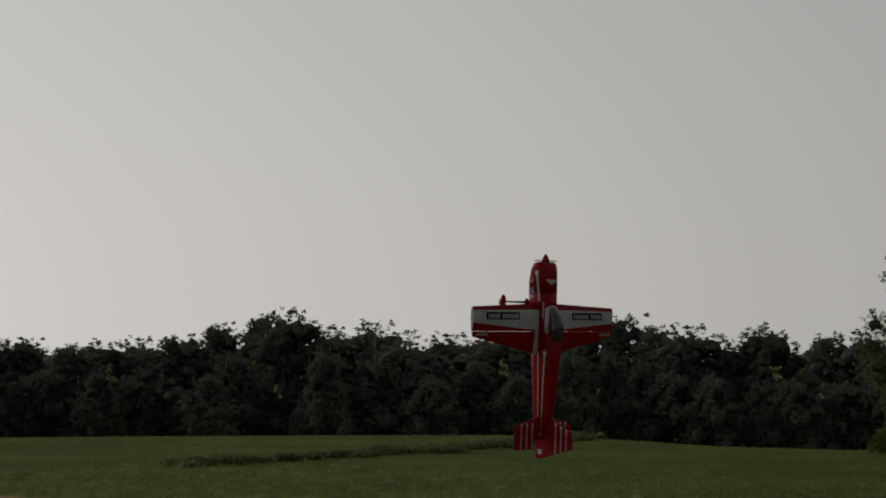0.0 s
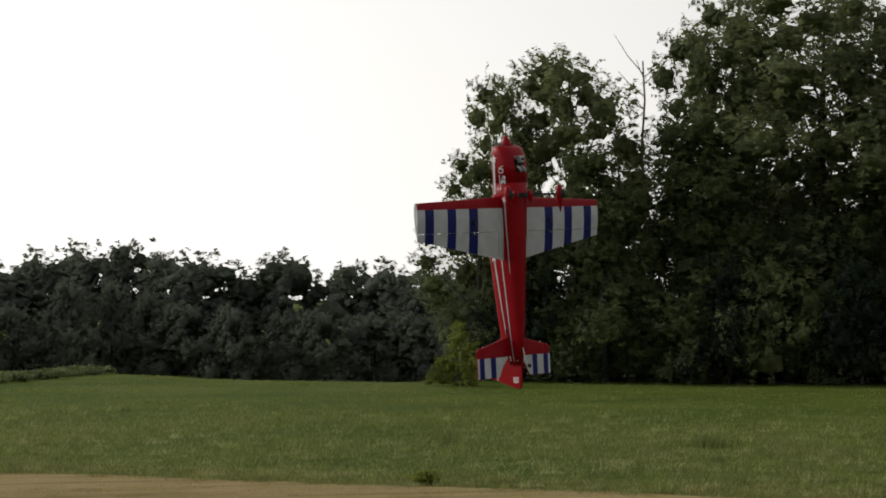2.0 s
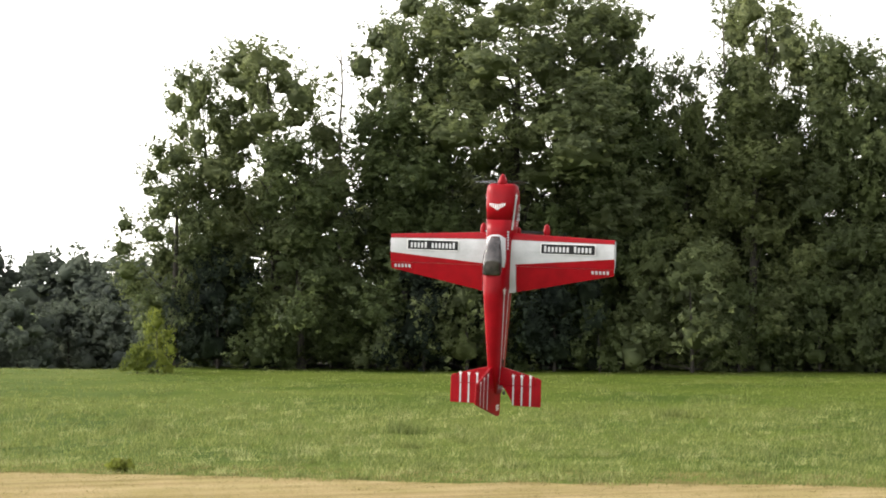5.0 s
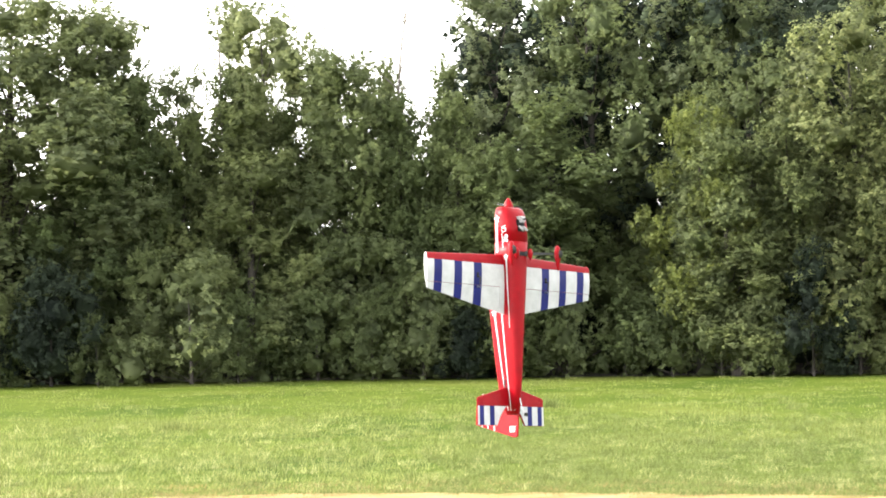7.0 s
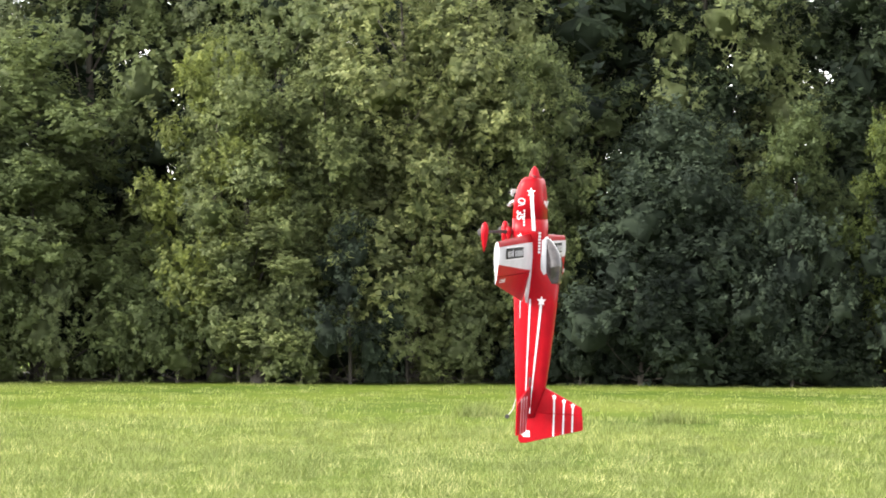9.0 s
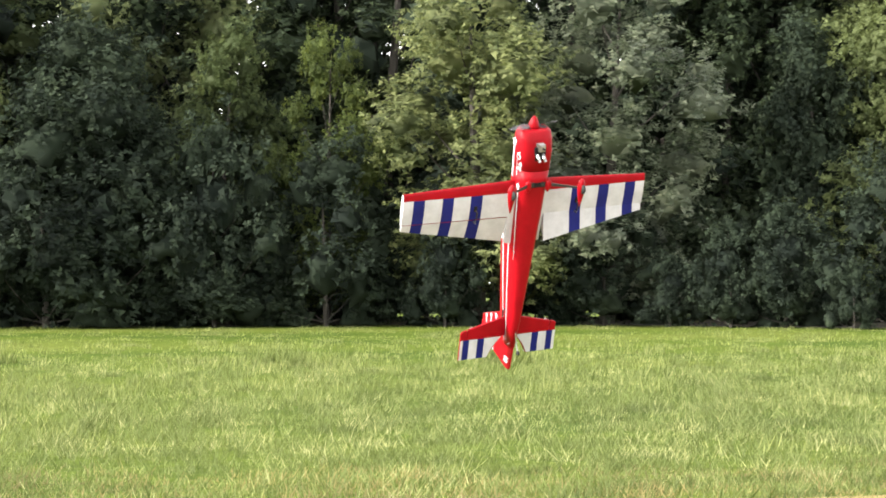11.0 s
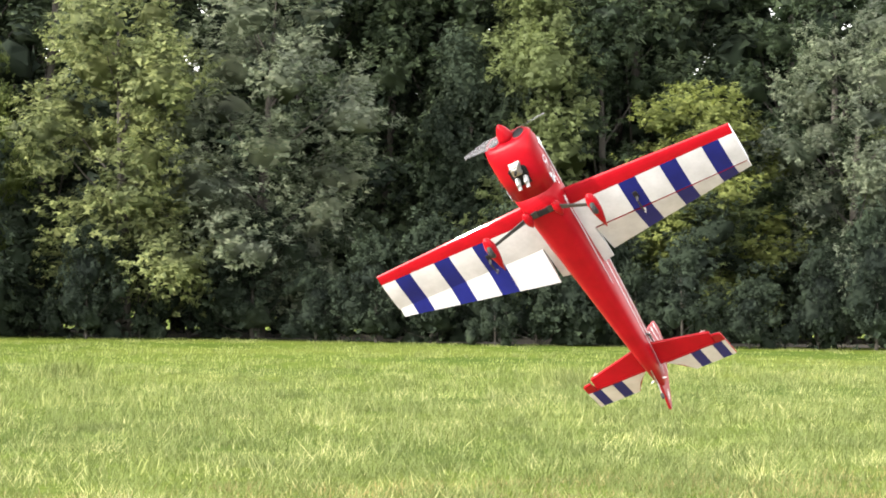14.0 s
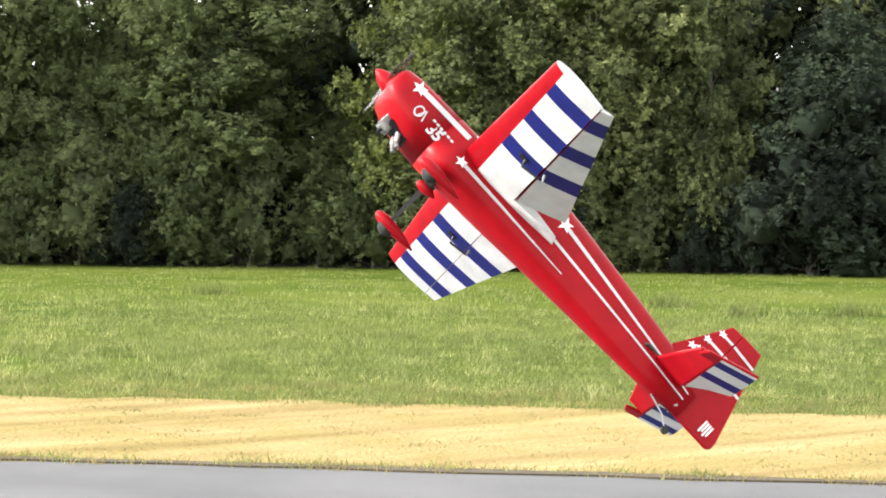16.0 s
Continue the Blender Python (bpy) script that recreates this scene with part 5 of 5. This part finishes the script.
def motions():
    walk(AEROPLANE, [
        (0.00, attitude((0.968, 3.413, 5.807), (0.0311, -0.0325, 0.9990), (0.7113, -0.7014, -0.0450))),
        (0.10, attitude((0.895, 6.035, 5.588), (0.0332, -0.0276, 0.9991), (0.6441, -0.7638, -0.0425))),
        (0.20, attitude((0.925, 8.338, 5.393), (0.0233, -0.0197, 0.9995), (0.5454, -0.8377, -0.0292))),
        (0.30, attitude((1.091, 10.644, 5.175), (0.0219, -0.0166, 0.9996), (0.4366, -0.8993, -0.0245))),
        (0.40, attitude((1.445, 13.791, 4.918), (0.0199, -0.0366, 0.9991), (0.3126, -0.9490, -0.0410))),
        (0.50, attitude((1.877, 16.729, 4.676), (0.0152, -0.0563, 0.9983), (0.1832, -0.9814, -0.0581))),
        (1.00, attitude((2.717, 16.851, 4.696), (-0.0054, -0.0703, 0.9975), (-0.5722, -0.8179, -0.0608))),
        (1.50, attitude((3.584, 17.009, 4.720), (0.0718, -0.0490, 0.9962), (-0.9927, -0.1006, 0.0666))),
        (2.00, attitude((4.414, 16.855, 4.753), (-0.0470, -0.0056, 0.9989), (-0.5106, 0.8596, -0.0192))),
        (2.50, attitude((4.895, 16.922, 4.686), (-0.1320, -0.0490, 0.9900), (0.4693, 0.8766, 0.1060))),
        (3.00, attitude((4.972, 16.793, 4.617), (0.0826, 0.0776, 0.9936), (0.9747, 0.2016, -0.0967))),
        (3.20, attitude((5.083, 16.890, 4.552), (0.1065, -0.0016, 0.9943), (0.9908, -0.0842, -0.1063))),
        (3.72, attitude((5.600, 16.870, 4.511), (0.0808, -0.0125, 0.9967), (0.7317, -0.6783, -0.0678))),
        (4.25, attitude((6.128, 16.837, 4.470), (0.0541, -0.0226, 0.9983), (0.1491, -0.9883, -0.0305))),
        (4.78, attitude((6.656, 16.791, 4.428), (0.0271, -0.0318, 0.9991), (-0.5004, -0.8657, -0.0140))),
        (5.30, attitude((7.174, 16.732, 4.382), (0.0003, -0.0400, 0.9992), (-0.9266, -0.3757, -0.0148))),
        (5.50, attitude((7.542, 16.753, 4.388), (-0.0083, -0.0450, 0.9990), (-0.9923, -0.1228, -0.0138))),
        (5.80, attitude((7.950, 16.379, 4.367), (-0.0385, -0.0512, 0.9979), (-0.9747, 0.2219, -0.0262))),
        (6.00, attitude((8.394, 16.034, 4.334), (-0.0536, -0.0503, 0.9973), (-0.8930, 0.4494, -0.0254))),
        (6.30, attitude((9.091, 15.737, 4.303), (-0.0029, 0.0211, 0.9998), (-0.7460, 0.6657, -0.0162))),
        (6.50, attitude((9.487, 15.583, 4.292), (0.0355, 0.0641, 0.9973), (-0.6227, 0.7819, -0.0280))),
        (7.00, attitude((10.672, 15.218, 4.270), (0.0471, 0.0825, 0.9955), (-0.2287, 0.9710, -0.0697))),
        (7.50, attitude((11.919, 14.970, 4.260), (0.0249, 0.0692, 0.9973), (0.1076, 0.9916, -0.0715))),
        (7.70, attitude((12.234, 14.502, 4.226), (0.0238, 0.0624, 0.9978), (0.3013, 0.9512, -0.0667))),
        (7.80, attitude((13.731, 16.051, 4.047), (0.0221, 0.0559, 0.9982), (0.3897, 0.9190, -0.0601))),
        (7.90, attitude((15.770, 18.188, 3.802), (0.0196, 0.0490, 0.9986), (0.4746, 0.8786, -0.0525))),
        (8.00, attitude((17.978, 20.440, 3.544), (0.0165, 0.0420, 0.9990), (0.5554, 0.8304, -0.0440))),
        (8.10, attitude((19.984, 22.381, 3.281), (0.0021, 0.0183, 0.9998), (0.6506, 0.7592, -0.0152))),
        (8.20, attitude((22.089, 24.366, 2.995), (-0.0151, -0.0030, 0.9999), (0.7364, 0.6765, 0.0131))),
        (8.72, attitude((24.075, 24.714, 2.928), (-0.0281, -0.0421, 0.9987), (0.9065, -0.4221, 0.0077))),
        (9.25, attitude((28.508, 25.572, 2.601), (-0.0425, -0.0761, 0.9962), (-0.0983, -0.9919, -0.0800))),
        (9.78, attitude((32.886, 26.389, 2.274), (-0.0612, -0.1082, 0.9922), (-0.9699, -0.2284, -0.0847))),
        (10.30, attitude((34.807, 26.696, 2.210), (-0.0825, -0.1434, 0.9862), (-0.5896, 0.8049, 0.0677))),
        (10.50, attitude((35.240, 25.738, 2.257), (-0.1217, -0.2030, 0.9716), (-0.1959, 0.9645, 0.1770))),
        (11.00, attitude((36.861, 24.368, 2.263), (-0.2596, -0.2913, 0.9207), (0.4072, 0.8315, 0.3779))),
        (11.50, attitude((38.183, 22.522, 2.211), (-0.4532, -0.2229, 0.8631), (0.7286, 0.4652, 0.5027))),
        (12.00, attitude((39.339, 20.379, 2.235), (-0.5906, -0.0430, 0.8058), (0.7115, 0.4434, 0.5451))),
        (12.50, attitude((38.975, 19.581, 2.350), (-0.6201, -0.0669, 0.7817), (0.5647, 0.6536, 0.5039))),
        (13.00, attitude((37.988, 19.552, 2.222), (-0.7265, -0.2429, 0.6428), (0.6108, 0.2003, 0.7660))),
        (13.50, attitude((36.977, 19.107, 2.124), (-0.7881, -0.0790, 0.6104), (0.6115, 0.0124, 0.7911))),
        (14.00, attitude((35.915, 18.377, 2.063), (-0.6728, 0.2178, 0.7070), (0.7323, 0.3318, 0.5947))),
        (14.50, attitude((34.417, 19.172, 2.132), (-0.7685, 0.1656, 0.6180), (0.6289, 0.0178, 0.7773))),
        (14.70, attitude((32.382, 20.121, 2.049), (-0.7643, 0.1849, 0.6177), (0.6114, -0.0967, 0.7854))),
        (14.90, attitude((30.837, 21.527, 1.969), (-0.7609, 0.1963, 0.6185), (0.5835, -0.2099, 0.7845))),
        (15.00, attitude((30.035, 21.939, 1.966), (-0.7576, 0.2045, 0.6199), (0.5652, -0.2697, 0.7797))),
        (15.20, attitude((28.526, 22.750, 1.831), (-0.7113, 0.2585, 0.6537), (0.5845, -0.2991, 0.7543))),
        (15.30, attitude((28.075, 23.144, 1.697), (-0.6814, 0.2898, 0.6721), (0.5950, -0.3154, 0.7392))),
        (15.50, attitude((26.569, 23.449, 1.632), (-0.5457, 0.3423, 0.7649), (0.7424, -0.2258, 0.6307))),
        (15.60, attitude((24.375, 22.444, 1.807), (-0.4939, 0.3782, 0.7829), (0.7974, -0.1619, 0.5813))),
        (15.70, attitude((22.261, 21.580, 2.002), (-0.4782, 0.4065, 0.7785), (0.8163, -0.1214, 0.5648))),
        (15.80, attitude((20.053, 20.690, 2.220), (-0.4690, 0.4327, 0.7700), (0.8319, -0.0764, 0.5496))),
        (16.00, attitude((15.491, 17.959, 2.779), (-0.4845, 0.4890, 0.7254), (0.8075, -0.0691, 0.5859))),
    ])
    walk(PROPELLER, [(0.1 * k, pose(0, 0.402, 0, 0, 12 + 36 * k, 0)) for k in range(161)])
    right, left = AILERONS
    walk(right, [(t, pose(0, HINGE, 0, a, 0, 0)) for t, a in ((0.0, 0), (8.2, 0), (10.3, -25), (10.5, -25), (11.0, -8), (12.0, 6), (13.0, 0), (14.0, 16), (14.5, 0), (16.0, 0))])
    walk(left, [(t, pose(0, HINGE, 0, a, 0, 0)) for t, a in ((0.0, 0), (8.2, 0), (10.3, 18), (10.5, 18), (11.5, 16), (12.0, -2), (13.0, 0), (14.0, -14), (14.5, 0), (15.5, -1), (15.8, -10), (16.0, -20))])
    for e in ELEVATORS:
        walk(e, [(t, pose(0, -1.230, 0.028, a, 0, 0)) for t, a in ((0.0, 0), (12.6, 0), (13.0, -34), (13.6, -34), (14.0, -20), (14.5, -34), (15.0, -25), (16.0, -22))])
    walk(RUDDER, [(t, pose(0, -1.265, 0, 0, 0, a)) for t, a in ((0.0, 0), (0.3, 10), (1.0, 18), (1.5, 0), (10.5, 0), (14.0, 10), (14.5, 16), (16.0, 8))])


motions()
